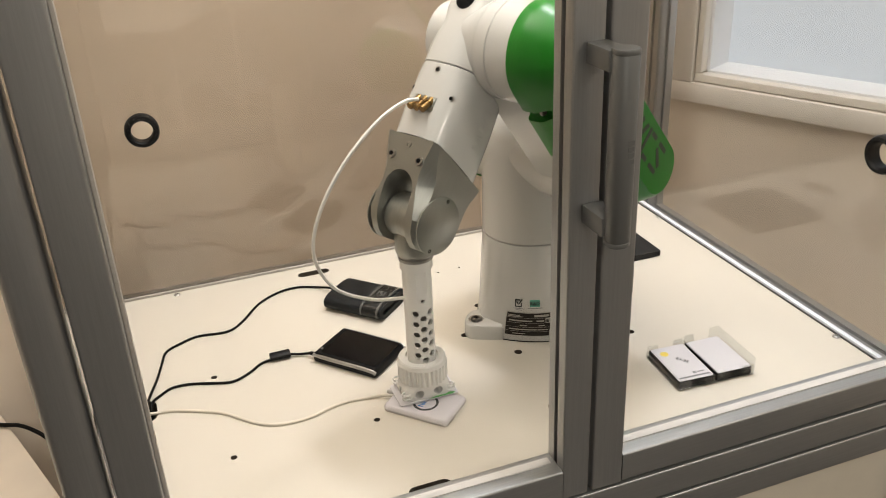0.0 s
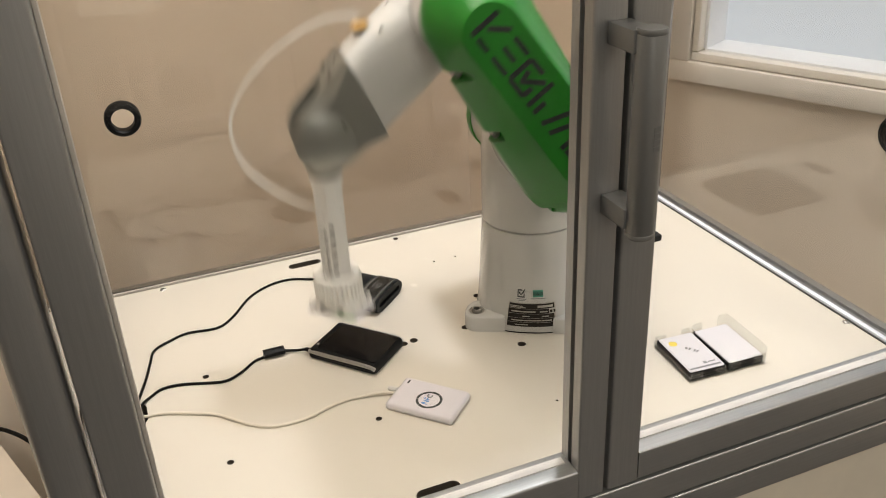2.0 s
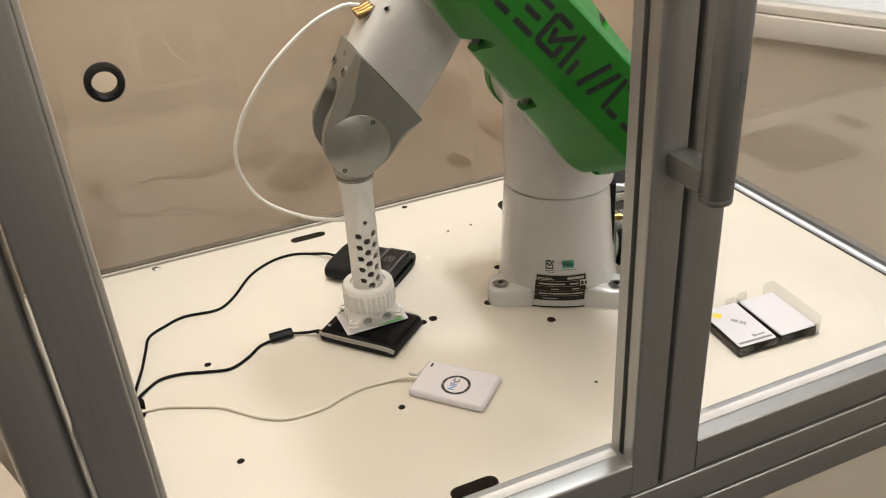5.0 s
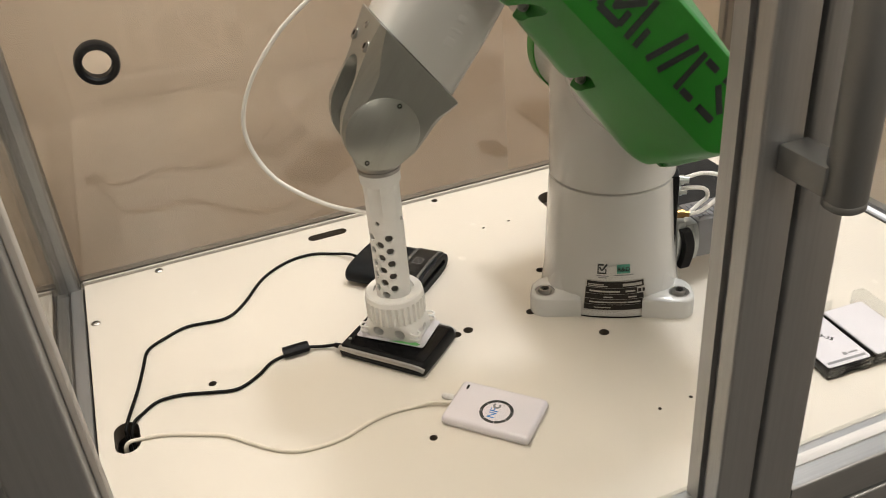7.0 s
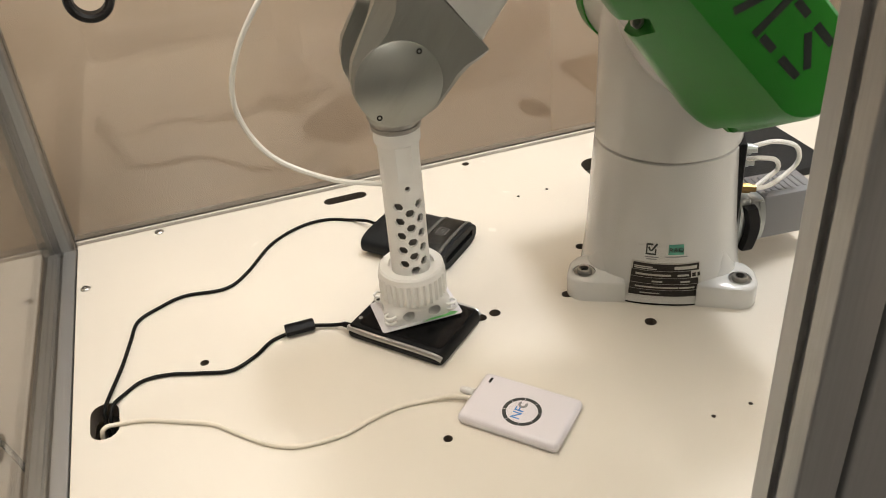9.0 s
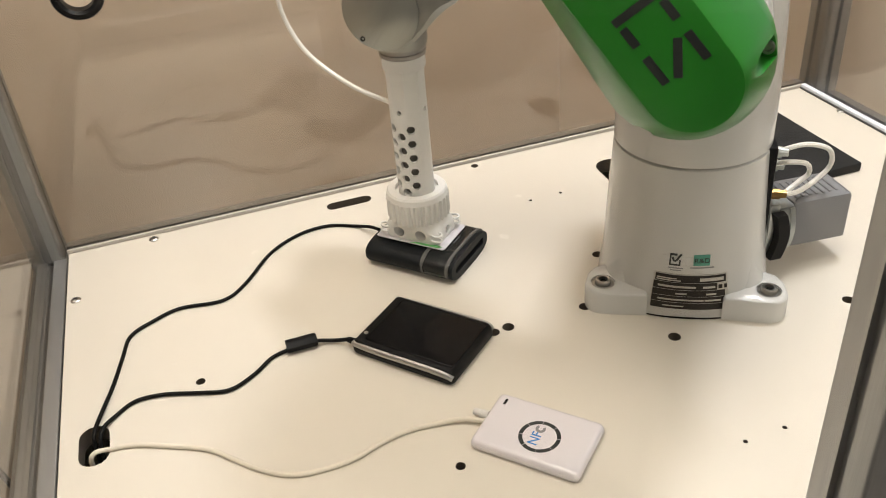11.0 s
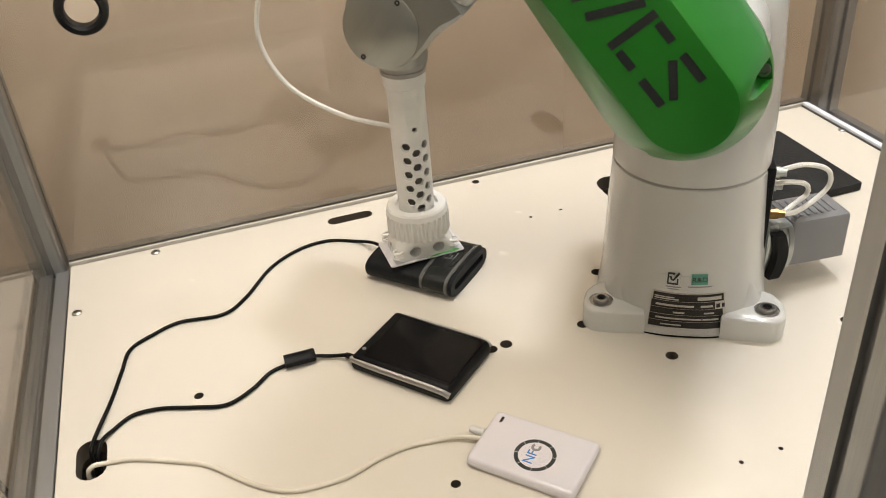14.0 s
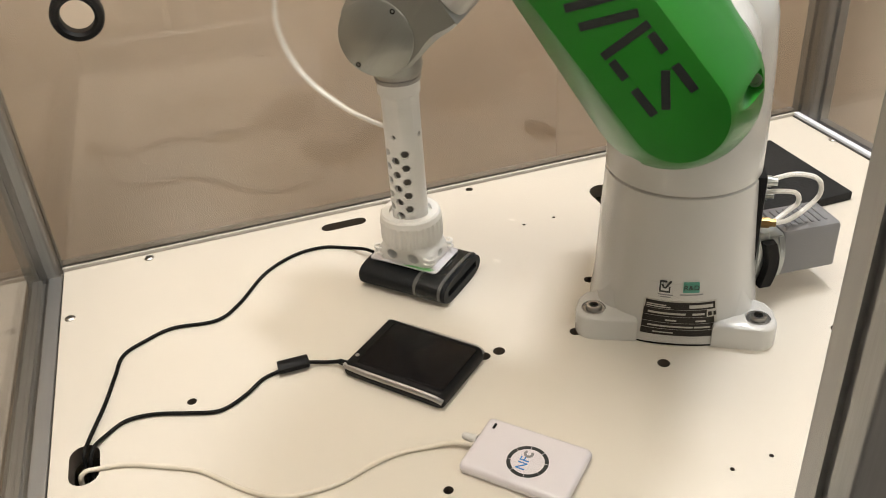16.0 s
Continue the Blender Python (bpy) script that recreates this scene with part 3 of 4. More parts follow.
solid("ferrite_choke", fe, M_BLACK, "black plastic ferrite choke on a cable", "ferrite", m=pose(0.232, -0.2915, 0.0066) @ pose(0, 0, 0, 0, 90, 0) @ pose(0, 0, 0, 0, 0, 90))
C3 = [(0.029, -0.364, -0.03), (0.028, -0.366, -0.003), (0.033, -0.364, 0.004)] + [(x, y, Z1) for x, y in ((0.043, -0.362), (0.067, -0.366), (0.101, -0.382), (0.129, -0.398), (0.147, -0.417), (0.168, -0.439), (0.190, -0.454), (0.213, -0.459), (0.243, -0.458), (0.270, -0.449), (0.297, -0.444), (0.323, -0.446))] + [(0.345, -0.452, 0.005), (0.362, -0.463, 0.006)]
cable("usb_cable", C3, 0.0023, M_CABLE_W, "translucent white cable of the small white reader")


def slab(w, d, r, steps):
    """Stack of rounded outlines: (inset, z)."""
    rings = []
    for ins, z in steps:
        rings.append([(x, y, z) for x, y in rounded(w - 2 * ins, d - 2 * ins, max(0.001, r - ins * 0.6), 5)])
    return loft(rings)


# small white reader: long axis at -47 degrees, top centre
nfc = thing("nfc_reader", "white gloss plastic contactless reader with round printed mark", "card reader", pose(0.3968, -0.4960, 0, 0, 0, -47.0))
part("body", slab(0.098, 0.065, 0.005, [(0.003, 0.0), (0.0008, 0.0012), (0, 0.003), (0, 0.0060), (0.0010, 0.0090), (0.0024, 0.0103), (0.005, 0.0107)]), M_NFC, nfc)
part("edge_band", slab(0.0984, 0.0654, 0.005, [(0, 0.0056), (0, 0.0060)]), M_STRIP, nfc, "fine joint line")
ringm = loft([[(r * math.cos(2 * math.pi * i / 48), r * math.sin(2 * math.pi * i / 48), z) for i in range(48)] for r, z in ((0.0145, 0.0), (0.0145, 0.0004), (0.0180, 0.0004), (0.0180, 0.0), (0.0145, 0.0))], cap=False)
part("printed_ring", ringm, M_DARK_INK, nfc, m=pose(0.004, -0.005, 0.0105))
for k in range(8):
    part("ring_notch", box(0.0143, 0.0183, -0.0002, 0.0002, 0.0, 0.0005), M_NFC, nfc, m=pose(0.004, -0.005, 0.01055, 0, 0, 45 * k + 12), smooth=0)
part("printed_letters", letters("NF", 0.0125, 0.0002), M_BLUE_INK, nfc, m=pose(0.0015, -0.0085, 0.0108, 0, 0, 90), smooth=0)
cc = loft([[(r * math.cos(radians(45 + 270 * i / 20)), r * math.sin(radians(45 + 270 * i / 20)), z) for r, z in ((0.0020, 0), (0.0020, 0.0003), (0.0044, 0.0003), (0.0044, 0))] for i in range(21)])
part("printed_letter_c", cc, M_GREY_INK, nfc, m=pose(0.0015, 0.0035, 0.01065, 0, 0, 90), smooth=0)
part("status_light", box(-0.0012, 0.0012, -0.0035, 0.0035, 0.0, 0.0004), M_BLACK, nfc, m=pose(-0.0395, 0.0215, 0.01055), smooth=0)
part("cable_boot", moved(lathe([(0.0042, 0.0), (0.0042, 0.003), (0.0032, 0.0032), (0.0040, 0.005), (0.0040, 0.007), (0.0031, 0.0072), (0.0036, 0.009), (0.0036, 0.011), (0.0028, 0.014)], 14), pose(-0.0485, 0.004, 0.006, 0, -90)), M_STRIP, nfc, "ribbed cable boot")

# black reader with silver trim
bk = thing("contactless_reader", "black reader with gloss top and silver edge trim", "card reader", pose(0.3455, -0.3355, 0, 0, 0, -49.0))
part("body", slab(0.115, 0.085, 0.006, [(0.004, 0.0), (0.001, 0.002), (0.0, 0.006), (0.0010, 0.012), (0.003, 0.0155), (0.005, 0.0165)]), M_BLACK, bk)
part("top_panel", slab(0.098, 0.069, 0.003, [(0, 0.0160), (0, 0.0170), (0.0008, 0.0174)]), M_BLACK_GLOSS, bk, "gloss black top panel", m=pose(0.004, 0, 0))
for sy in (-1, 1):
    part("silver_trim", tube([(-0.0565, sy * 0.0390, 0.0115), (-0.03, sy * 0.0410, 0.0120), (0.02, sy * 0.0410, 0.0125), (0.048, sy * 0.0410, 0.0120), (0.0560, sy * 0.0395, 0.0085)], 0.0031, 8, 6), M_SILVER, bk, "silver edge trim")
part("status_light", cyl(0.0022, 0.0, 0.0006, 14), M_SILVER, bk, m=pose(-0.0495, -0.0255, 0.0165))
part("cable_boot", moved(lathe([(0.0038, 0.0), (0.0034, 0.004), (0.0030, 0.010)], 12), pose(-0.0570, -0.0335, 0.008, 0, -90)), M_BLACK, bk)

# charcoal reader with a smoky band and a card slot
ck = thing("card_reader", "charcoal card reader with smoky band and open card slot", "card reader", pose(0.3955, -0.1845, 0, 0, 0, -47.0))


def pillow(x0, x1, d, h, cut=0.0):
    """Body with rounded long flanks, along x."""
    rings = []
    n = 28
    for k, x in ((0.90, x0), (0.98, x0 + 0.002), (1.0, x0 + 0.005), (1.0, x1 - 0.003), (0.97, x1)):
        ring = []
        for i in range(n):
            a = 2 * math.pi * i / n
            cx, sx = math.cos(a), math.sin(a)
            y = d / 2 * math.copysign(abs(cx) ** 0.55, cx) * (0.5 + 0.5 * k)
            z = h / 2 + h / 2 * math.copysign(abs(sx) ** 0.75, sx) * k
            ring.append((x, y, z))
        rings.append(ring)
    return loft(rings)


part("body", pillow(-0.053, 0.020, 0.087, 0.027), M_CHARCOAL, ck)
part("smoky_band", pillow(0.020, 0.050, 0.0885, 0.0285), M_SMOKE, ck, "smoky translucent band")
for x_ in (0.0192, 0.0492):
    part("band_edge", pillow(x_ - 0.002, x_ + 0.0035, 0.0887, 0.0288), M_SMOKE_EDGE, ck, "clear edge of the band")
endp = carve(pillow(0.050, 0.058, 0.087, 0.027), box(0.053, 0.064, -0.033, 0.033, 0.0100, 0.0180, 0.002))
part("slot_end", endp, M_CHARCOAL, ck, "end piece with the card slot")
for k, (u, v, w, h) in enumerate(((0, 0.006, 0.013, 0.0006), (0, -0.006, 0.013, 0.0006), (-0.0065, 0, 0.0006, 0.012), (0.0065, 0, 0.0006, 0.012), (0.002, 0.001, 0.006, 0.001), (-0.002, -0.002, 0.005, 0.001))):
    part("printed_mark", box(u - w / 2, u + w / 2, v - h / 2, v + h / 2, 0.0280, 0.0287), M_GREY_INK, ck, m=pose(0.035, 0.002, 0, 0, 0, 90), smooth=0)
part("cable_boot", moved(lathe([(0.0042, 0.0), (0.0036, 0.006), (0.0030, 0.012)], 12), pose(-0.051, 0.003, 0.011, 0, -90)), M_BLACK, ck)

# card trays
TRAY = pose(0.7985, -0.5630, 0, 0, 0, -3.5)
tr = thing("card_tray", "clear plastic double tray with two stacks of cards", "tray", TRAY)
part("base_sheet", box(-0.0605, 0.0605, -0.048, 0.046, 0.0, 0.0014), M_ACRYL, tr, smooth=0)
for x0, x1, y0, y1, z1 in ((-0.0605, -0.0590, -0.048, 0.046, 0.010), (0.0590, 0.0605, -0.048, 0.046, 0.029), (-0.0008, 0.0008, -0.048, 0.046, 0.018), (-0.059, -0.040, -0.048, -0.0465, 0.014), (-0.020, -0.002, -0.048, -0.0465, 0.014),
                           (0.002, 0.020, -0.048, -0.0465, 0.016), (0.040, 0.059, -0.048, -0.0465, 0.019), (-0.059, -0.042, 0.0445, 0.046, 0.018), (-0.016, -0.002, 0.0445, 0.046, 0.020), (0.002, 0.018, 0.0445, 0.046, 0.024), (0.044, 0.059, 0.0445, 0.046, 0.029)):
    part("wall", box(x0, x1, y0, y1, 0.0014, z1, 0.0004, 1), M_ACRYL, tr, smooth=0)
for sx, blank in ((-0.0300, False), (0.0300, True)):
    stack = thing("card_stack", "stack of dark cards in the clear tray", "cards", TRAY @ pose(sx, -0.001, 0.0014), group="card stacks")
    for k in range(11):
        part("card", slab(0.0565, 0.0885, 0.003, [(0, 0.0), (0, 0.00076)]), M_BLACK, stack, m=pose(0.0003 * ((k * 7) % 5 - 2) * 0.5, 0.0004 * ((k * 3) % 4 - 1.5) * 0.5, 0.0010 * k), smooth=0)
    c = thing("id_card", "blank white plastic card on the stack" if blank else "white chip card with yellow dot and handwriting", "card", TRAY @ pose(sx, -0.001, 0.0014 + 0.0112, 0, 0, 0.6 if blank else -0.8), group="top cards")
    part("sheet", slab(0.0540, 0.0856, 0.003, [(0, 0.0), (0, 0.0008)]), M_CARD, c, smooth=0)
    if not blank:
        part("yellow_dot", cyl(0.0062, 0, 0.0003, 20), M_YELLOW, c, m=pose(-0.013, 0.026, 0.0007), smooth=0)
        part("pen_writing", letters("63-35", 0.0085, 0.0002), M_DARK_INK, c, "pen writing", m=pose(0.004, 0.004, 0.0010, 0, 0, -52), smooth=0)
        part("printed_block", box(0.002, 0.007, -0.0310, -0.0260, 0.0007, 0.0010), M_GREY_INK, c, m=pose(0, 0, 0), smooth=0)
        part("printed_bar", box(0.009, 0.020, -0.0300, -0.0275, 0.0007, 0.0010), M_GREY_INK, c, smooth=0)
        part("magnetic_band", box(-0.024, 0.024, -0.0385, -0.0350, 0.0007, 0.0010), M_GREY_INK, c, smooth=0)

# foam pad
solid("foam_pad", box(0, 0.16, 0, 0.165, 0.0, 0.012, 0.002), M_FOAM, "black open cell foam pad on the table", "foam pad", m=pose(0.785, -0.238, 0.0))

# ---- robot arm ----
BX, BY = 0.642, -0.320
BASE_YAW = -29.5
SHZ, SHF = 0.292, 0.006           # shoulder axis: height, and distance ahead of the column axis
UP, FORE = 0.235, 0.238           # link lengths
OFF = 0.035                       # sideways offset of the forearm
DROP = 0.267                      # wrist to the underside of the held card

robot = thing("robot_arm", "white six axis robot arm with green covers standing on the table", "robot", pose(BX, BY, 0))

# base: square foot with four lugs, column rising from it
def column_ring(z, rx, ry, p=2.0, n=40, cy=0.0):
    out = []
    for i in range(n):
        a = 2 * math.pi * i / n
        c, s = math.cos(a), math.sin(a)
        out.append((rx * math.copysign(abs(c) ** (2 / p), c), cy + ry * math.copysign(abs(s) ** (2 / p), s), z))
    return out


ROT = pose(0, 0, 0, 0, 0, BASE_YAW)
# height, radius, squareness, shift to the front
COL = [(0.0005, 0.0860, 2.6, 0.0085), (0.003, 0.0865, 2.6, 0.0085), (0.012, 0.0852, 2.5, 0.0080), (0.022, 0.0838, 2.4, 0.0072), (0.035, 0.0826, 2.2, 0.0058), (0.050, 0.0816, 2.1, 0.0040), (0.070, 0.0806, 2.0, 0.0022),
       (0.110, 0.0785, 2.0, 0.0), (0.150, 0.0758, 2.0, 0.0), (0.1548, 0.0755, 2.0, 0.0), (0.1558, 0.0738, 2.0, 0.0)]


def col_at(z, a):
    """Distance from the column's axis to its skin, a radians round from the front."""
    for (z0, r0, p0, c0), (z1, r1, p1, c1) in zip(COL, COL[1:]):
        if z0 <= z <= z1:
            k = (z - z0) / (z1 - z0)
            r, p, c = r0 + k * (r1 - r0), p0 + k * (p1 - p0), c0 + k * (c1 - c0)
            return r / (abs(math.sin(a)) ** p + abs(math.cos(a)) ** p) ** (1 / p) + c * math.cos(a)
    return 0.08


def tag_z(z):
    """Height on the column of a mark of the plate's drawing."""
    return 0.0072 + (z - 0.0325) * 1.30 if z > 0.066 else 0.0112 + (z - 0.0325) * 1.10


col = loft([column_ring(z, r, r, p, 56, -c) for z, r, p, c in COL])
part("base", moved(col, ROT), M_WHITE, robot, "white enamel base column")


def front_lug(sx):
    """Squared foot corner with a rounded outer edge and a fillet that climbs to the column."""
    out = [(0.036, -0.0925), (0.070, -0.0945)]
    for i in range(7):
        a = radians(-90 + 90 * i / 6)
        out.append((0.0790 + 0.0190 * math.cos(a), -0.0755 + 0.0190 * math.sin(a)))
    out += [(0.0965, -0.058), (0.090, -0.046), (0.074, -0.036), (0.036, -0.036)]
    bm = prism(out, 0.0, 0.0250, 0.0040, 3)
    fil = loft([[(0.050 + r * math.cos(2 * math.pi * i / 24), -0.047 + r * math.sin(2 * math.pi * i / 24), z) for i in range(24)] for r, z in ((0.0300, 0.020), (0.0265, 0.0265), (0.0225, 0.033), (0.0185, 0.044), (0.014, 0.060), (0.009, 0.080))])
    join(bm, fil)
    seat = carve(bm, cyl(0.0122, 0.0225, 0.05, 20, m=pose(0.0800, -0.0735, 0)))
    return moved(seat, Matrix.Diagonal((sx, 1, 1, 1)))


for sx in (-1, 1):
    lug = part("mounting_lug", front_lug(sx), M_WHITE, robot, m=ROT, smooth=50)
    part("bolt", lathe([(0.0112, 0.0), (0.0112, 0.0014), (0.0082, 0.0014), (0.0078, 0.0052), (0.0070, 0.0060), (0.0046, 0.0060), (0.0042, 0.0016)], 18), M_STEEL, lug, "steel socket bolt with washer", m=pose(0.0800 * sx, -0.0735, 0.0226))
    # black disc gives the bolt's recess its shade
    part("bolt_socket_shade", cyl(0.0043, 0.0, 0.0010, 6), M_BLACK, lug, "black disc painted as the shade in the hexagon socket", m=pose(0.0800 * sx, -0.0735, 0.0245), smooth=0)
    lug_bm = prism([(-0.040, -0.031), (-0.010, -0.025), (0.008, -0.021), (0.016, -0.014), (0.0185, -0.004), (0.0185, 0.004), (0.016, 0.014), (0.008, 0.021), (-0.010, 0.025), (-0.040, 0.031)], 0.0, 0.0255, 0.0055, 3)
    lug = part("mounting_lug", moved(lug_bm, pose(0.052 * sx, 0.070, 0, 0, 0, (0 if sx > 0 else 180) + 52 * sx)), M_WHITE, robot, m=ROT)
    part("bolt", lathe([(0.0108, 0.0), (0.0108, 0.0012), (0.0078, 0.0012), (0.0074, 0.0042), (0.0066, 0.0048), (0.0044, 0.0048), (0.0040, 0.0014)], 18), M_STEEL, lug, "steel socket bolt with washer", m=pose(0.055 * sx, 0.0735, 0.0254))


# rating plate and stickers on the column's front
def bent(w, h, z0, x0, lift, n=14):
    """Small sheet on the column's skin, x taken along the curve."""
    z0, h = tag_z(z0), h * (1.30 if z0 > 0.066 else 1.10)
    rings = []
    for i in range(n + 1):
        a = (x0 - w / 2 + w * i / n) / 0.084
        steps = max(1, round(h / 0.008))
        ring = []
        for k in range(steps + 1):
            z = z0 + h * k / steps
            r = col_at(z, a) + lift + 0.0004
            ring.append((r * math.sin(a), -r * math.cos(a), z))
        for k in range(steps, -1, -1):
            z = z0 + h * k / steps
            r = col_at(z, a) - 0.001
            ring.append((r * math.sin(a), -r * math.cos(a), z))
        rings.append(ring)
    return loft(rings)


pl = part("rating_plate", bent(0.068, 0.033, 0.0325, 0.004, 0.0004), M_PLATE_SILVER, robot, "dark printed rating plate", m=ROT)
for z0, h, x0, w in ((0.0580, 0.0068, 0.004, 0.064), (0.0510, 0.0065, -0.0075, 0.043), (0.0510, 0.0065, 0.0210, 0.0135), (0.0450, 0.0055, -0.0055, 0.047), (0.0450, 0.0055, 0.0265, 0.0165), (0.0389, 0.0056, 0.004, 0.066), (0.0328, 0.0056, 0.004, 0.066)):
    part("printed_row", bent(w + 0.0006, h, z0, x0, 0.0007), M_PLATE, pl)
for z0, h, x0, w in ((0.0598, 0.0030, 0.023, 0.022), (0.0610, 0.0010, -0.018, 0.018), (0.0592, 0.0010, -0.016, 0.022), (0.0530, 0.0018, -0.008, 0.034), (0.0530, 0.0018, 0.0205, 0.011), (0.0467, 0.0014, -0.004, 0.010), (0.0467, 0.0014, 0.0225, 0.009), (0.0408, 0.0014, -0.004, 0.040), (0.0408, 0.0014, 0.024, 0.014), (0.0350, 0.0010, -0.010, 0.018)):
    part("printed_bar", bent(w, h, z0, x0, 0.0010), M_PLATE_SILVER, pl)
for z0, h, x0, w in ((0.0520, 0.0035, 0.0310, 0.0035), (0.0520, 0.0035, 0.0358, 0.0025)):
    part("printed_bar", bent(w, h, z0, x0, 0.0008), M_PLATE, pl)
stk = part("sticker", bent(0.048, 0.0165, 0.0660, -0.001, 0.0001), M_WHITE, robot, "white maker sticker", m=ROT)
for u, v, w, h in ((-0.0165, 0.0705, 0.0015, 0.0092), (-0.0075, 0.0705, 0.0015, 0.0050), (-0.0120, 0.0705, 0.0100, 0.0013), (-0.0135, 0.0787, 0.0066, 0.0013)):
    part("check_mark", bent(w, h, v, u, 0.0004), M_DARK_INK, stk)
part("check_mark", moved(tube([(-0.0030, 0, 0.002), (0, 0, -0.002), (0.0055, 0, 0.0062)], 0.0011, 5, 3), pose(-0.0118, -col_at(0.064, 0.14) * math.cos(0.14) - 0.0004, 0.0632, 0, 0, -8)), M_DARK_INK, stk)
for u, v, w in ((-0.0110, 0.0682, 0.014), (0.0135, 0.0690, 0.022), (-0.0110, 0.0664, 0.010)):
    part("printed_bar", bent(w, 0.0008, v, u, 0.0004), M_GREY_INK, stk)
part("green_label", bent(0.0155, 0.0085, 0.0712, 0.0130, 0.0004), M_TEAL, stk)
a_ = 0.0130 / 0.084
zl_ = tag_z(0.0755)
rl_ = col_at(zl_, a_) + 0.0016
part("label_letters", moved(letters("R&D", 0.0078, 0.0002), pose(0, 0, 0, 90)), M_DARK_INK, stk, m=pose(rl_ * math.sin(a_), -rl_ * math.cos(a_), zl_, 0, 0, math.degrees(a_)), smooth=0)

# solid black strip put in as the shade below the front cover
part("gap_shade", loft([[((col_at(0.0015, a) + r_) * math.sin(a), -(col_at(0.0015, a) + r_) * math.cos(a), z_) for r_, z_ in ((-0.004, 0.0004), (0.0006, 0.0004), (0.0006, 0.0022), (-0.004, 0.0022))] for a in [0.05 + 0.06 * k for k in range(-10, 11)]]), M_BLACK, robot, "black strip painted as the shade of the gap under the front cover", m=ROT, smooth=0)

# connector panel at the column's side
cp = part("connector_panel", box(0.060, 0.0775, -0.030, 0.050, 0.034, 0.158, 0.003), M_BLACK, robot, "black connector panel", m=ROT)
for k, z in enumerate((0.138, 0.118)):
    part("air_fitting", moved(lathe([(0.006, 0), (0.006, 0.008), (0.0045, 0.008), (0.0045, 0.014)], 10), pose(0.0775, 0.0 + 0.01 * k, z, 0, 90)), M_ZINC, cp)
part("brass_fitting", moved(lathe([(0.0055, 0), (0.0055, 0.010), (0.004, 0.010), (0.004, 0.016)], 8), pose(0.0775, -0.012, 0.098, 0, 90)), M_BRASS, cp)
hoodm = ROT @ pose(0.078, -0.004, 0, 0, 0, 24) @ pose(-0.078, 0.004, 0)
hood = part("connector_hood", prism([(x + 0.139, y + 0.014) for x, y in rounded(0.066, 0.050, 0.004, 3)], 0.028, 0.080, 0.005), M_BOX, robot, "grey cable connector hood", m=hoodm)
for k in range(7):
    part("rib", box(0.112 + 0.0075 * k, 0.1155 + 0.0075 * k, -0.002, 0.030, 0.0795, 0.0812, 0.0006, 1), M_BOX, hood, smooth=0)
collar = box(0.0760, 0.088, -0.016, 0.044, 0.026, 0.086, 0.003)
join(collar, box(0.088, 0.106, -0.014, 0.042, 0.030, 0.080, 0.004))
part("connector_collar", collar, M_ZINC, robot, "zinc locking collar", m=hoodm)
for k, (x_, w_) in enumerate(((0.0885, 0.0075), (0.0985, 0.0055))):
    part("spring_clip", loft([[(x_ + u, -0.0142 - 0.0055 * math.sin(math.pi * i / 8) - v, 0.030 + 0.048 * i / 8) for u, v in ((0, 0), (w_, 0), (w_, 0.0012), (0, 0.0012))] for i in range(9)]), M_ZINC, robot, "bright bent spring clip", m=hoodm)
lever = loft([[(0.0835 + 0.006 * math.sin(math.pi * i / 8) + u, -0.0165 - v, 0.026 + 0.052 * i / 8) for u, v in ((-0.007, 0), (0.007, 0), (0.006, 0.009), (-0.006, 0.009))] for i in range(9)])
part("connector_lever", lever, M_BLACK, robot, "black locking lever", m=hoodm)
for k in range(2):
    g = 1 - 0.16 * k
    pts = [(0.086, 0.000 + 0.01 * k, 0.138 - 0.02 * k), (0.112 * g, -0.004, 0.142 - 0.016 * k), (0.138 * g, -0.004, 0.132 - 0.012 * k), (0.147 * g, 0.000, 0.112 - 0.006 * k), (0.135 * g, 0.000, 0.098), (0.112 * g, -0.006, 0.091), (0.092, -0.012, 0.094)]
    part("air_tube", tube(pts, 0.0026, 8, 6), M_TUBE, robot, "clear white air tube", m=hoodm)


# shoulder: turns about the column axis. Local x ahead, y to the arm's left, z up.
sh = loft([column_ring(z, r, r, 2.0) for z, r in ((0.1570, 0.0738), (0.1580, 0.0754), (0.200, 0.0752), (0.235, 0.0745))] + [column_ring(z, rx, ry, 2.2, cy=0) for z, rx, ry in ((0.27, 0.073, 0.074), (0.31, 0.070, 0.072), (0.345, 0.060, 0.066), (0.362, 0.040, 0.050), (0.368, 0.012, 0.02))])
shoulder = part("shoulder", sh, M_WHITE, robot, "white enamel shoulder housing")
hub = moved(lathe([(0.060, -0.086), (0.064, -0.080), (0.064, 0.1095), (0.060, 0.110)], 40), pose(SHF, 0, SHZ, -90))
part("shoulder_hub", hub, M_WHITE, shoulder)
cap = moved(lathe([(0.066, -0.070), (0.066, -0.088), (0.060, -0.098), (0.040, -0.106), (0.012, -0.108)], 36), pose(SHF, 0, SHZ, -90))
part("shoulder_cap", cap, M_GREEN, shoulder, "green gloss shoulder cap")

# upper arm: local x from shoulder to elbow, local z to the arm's left
IN0, OUT1 = 0.078, 0.128
arm = loft([[(x, y, z) for x, y in stadium(UP, r, 18, r2)] for r, r2, z in ((0.057, 0.055, 0.070), (0.057, 0.055, 0.140))])
upper = part("upper_arm", arm, M_WHITE, robot, "white upper arm link")


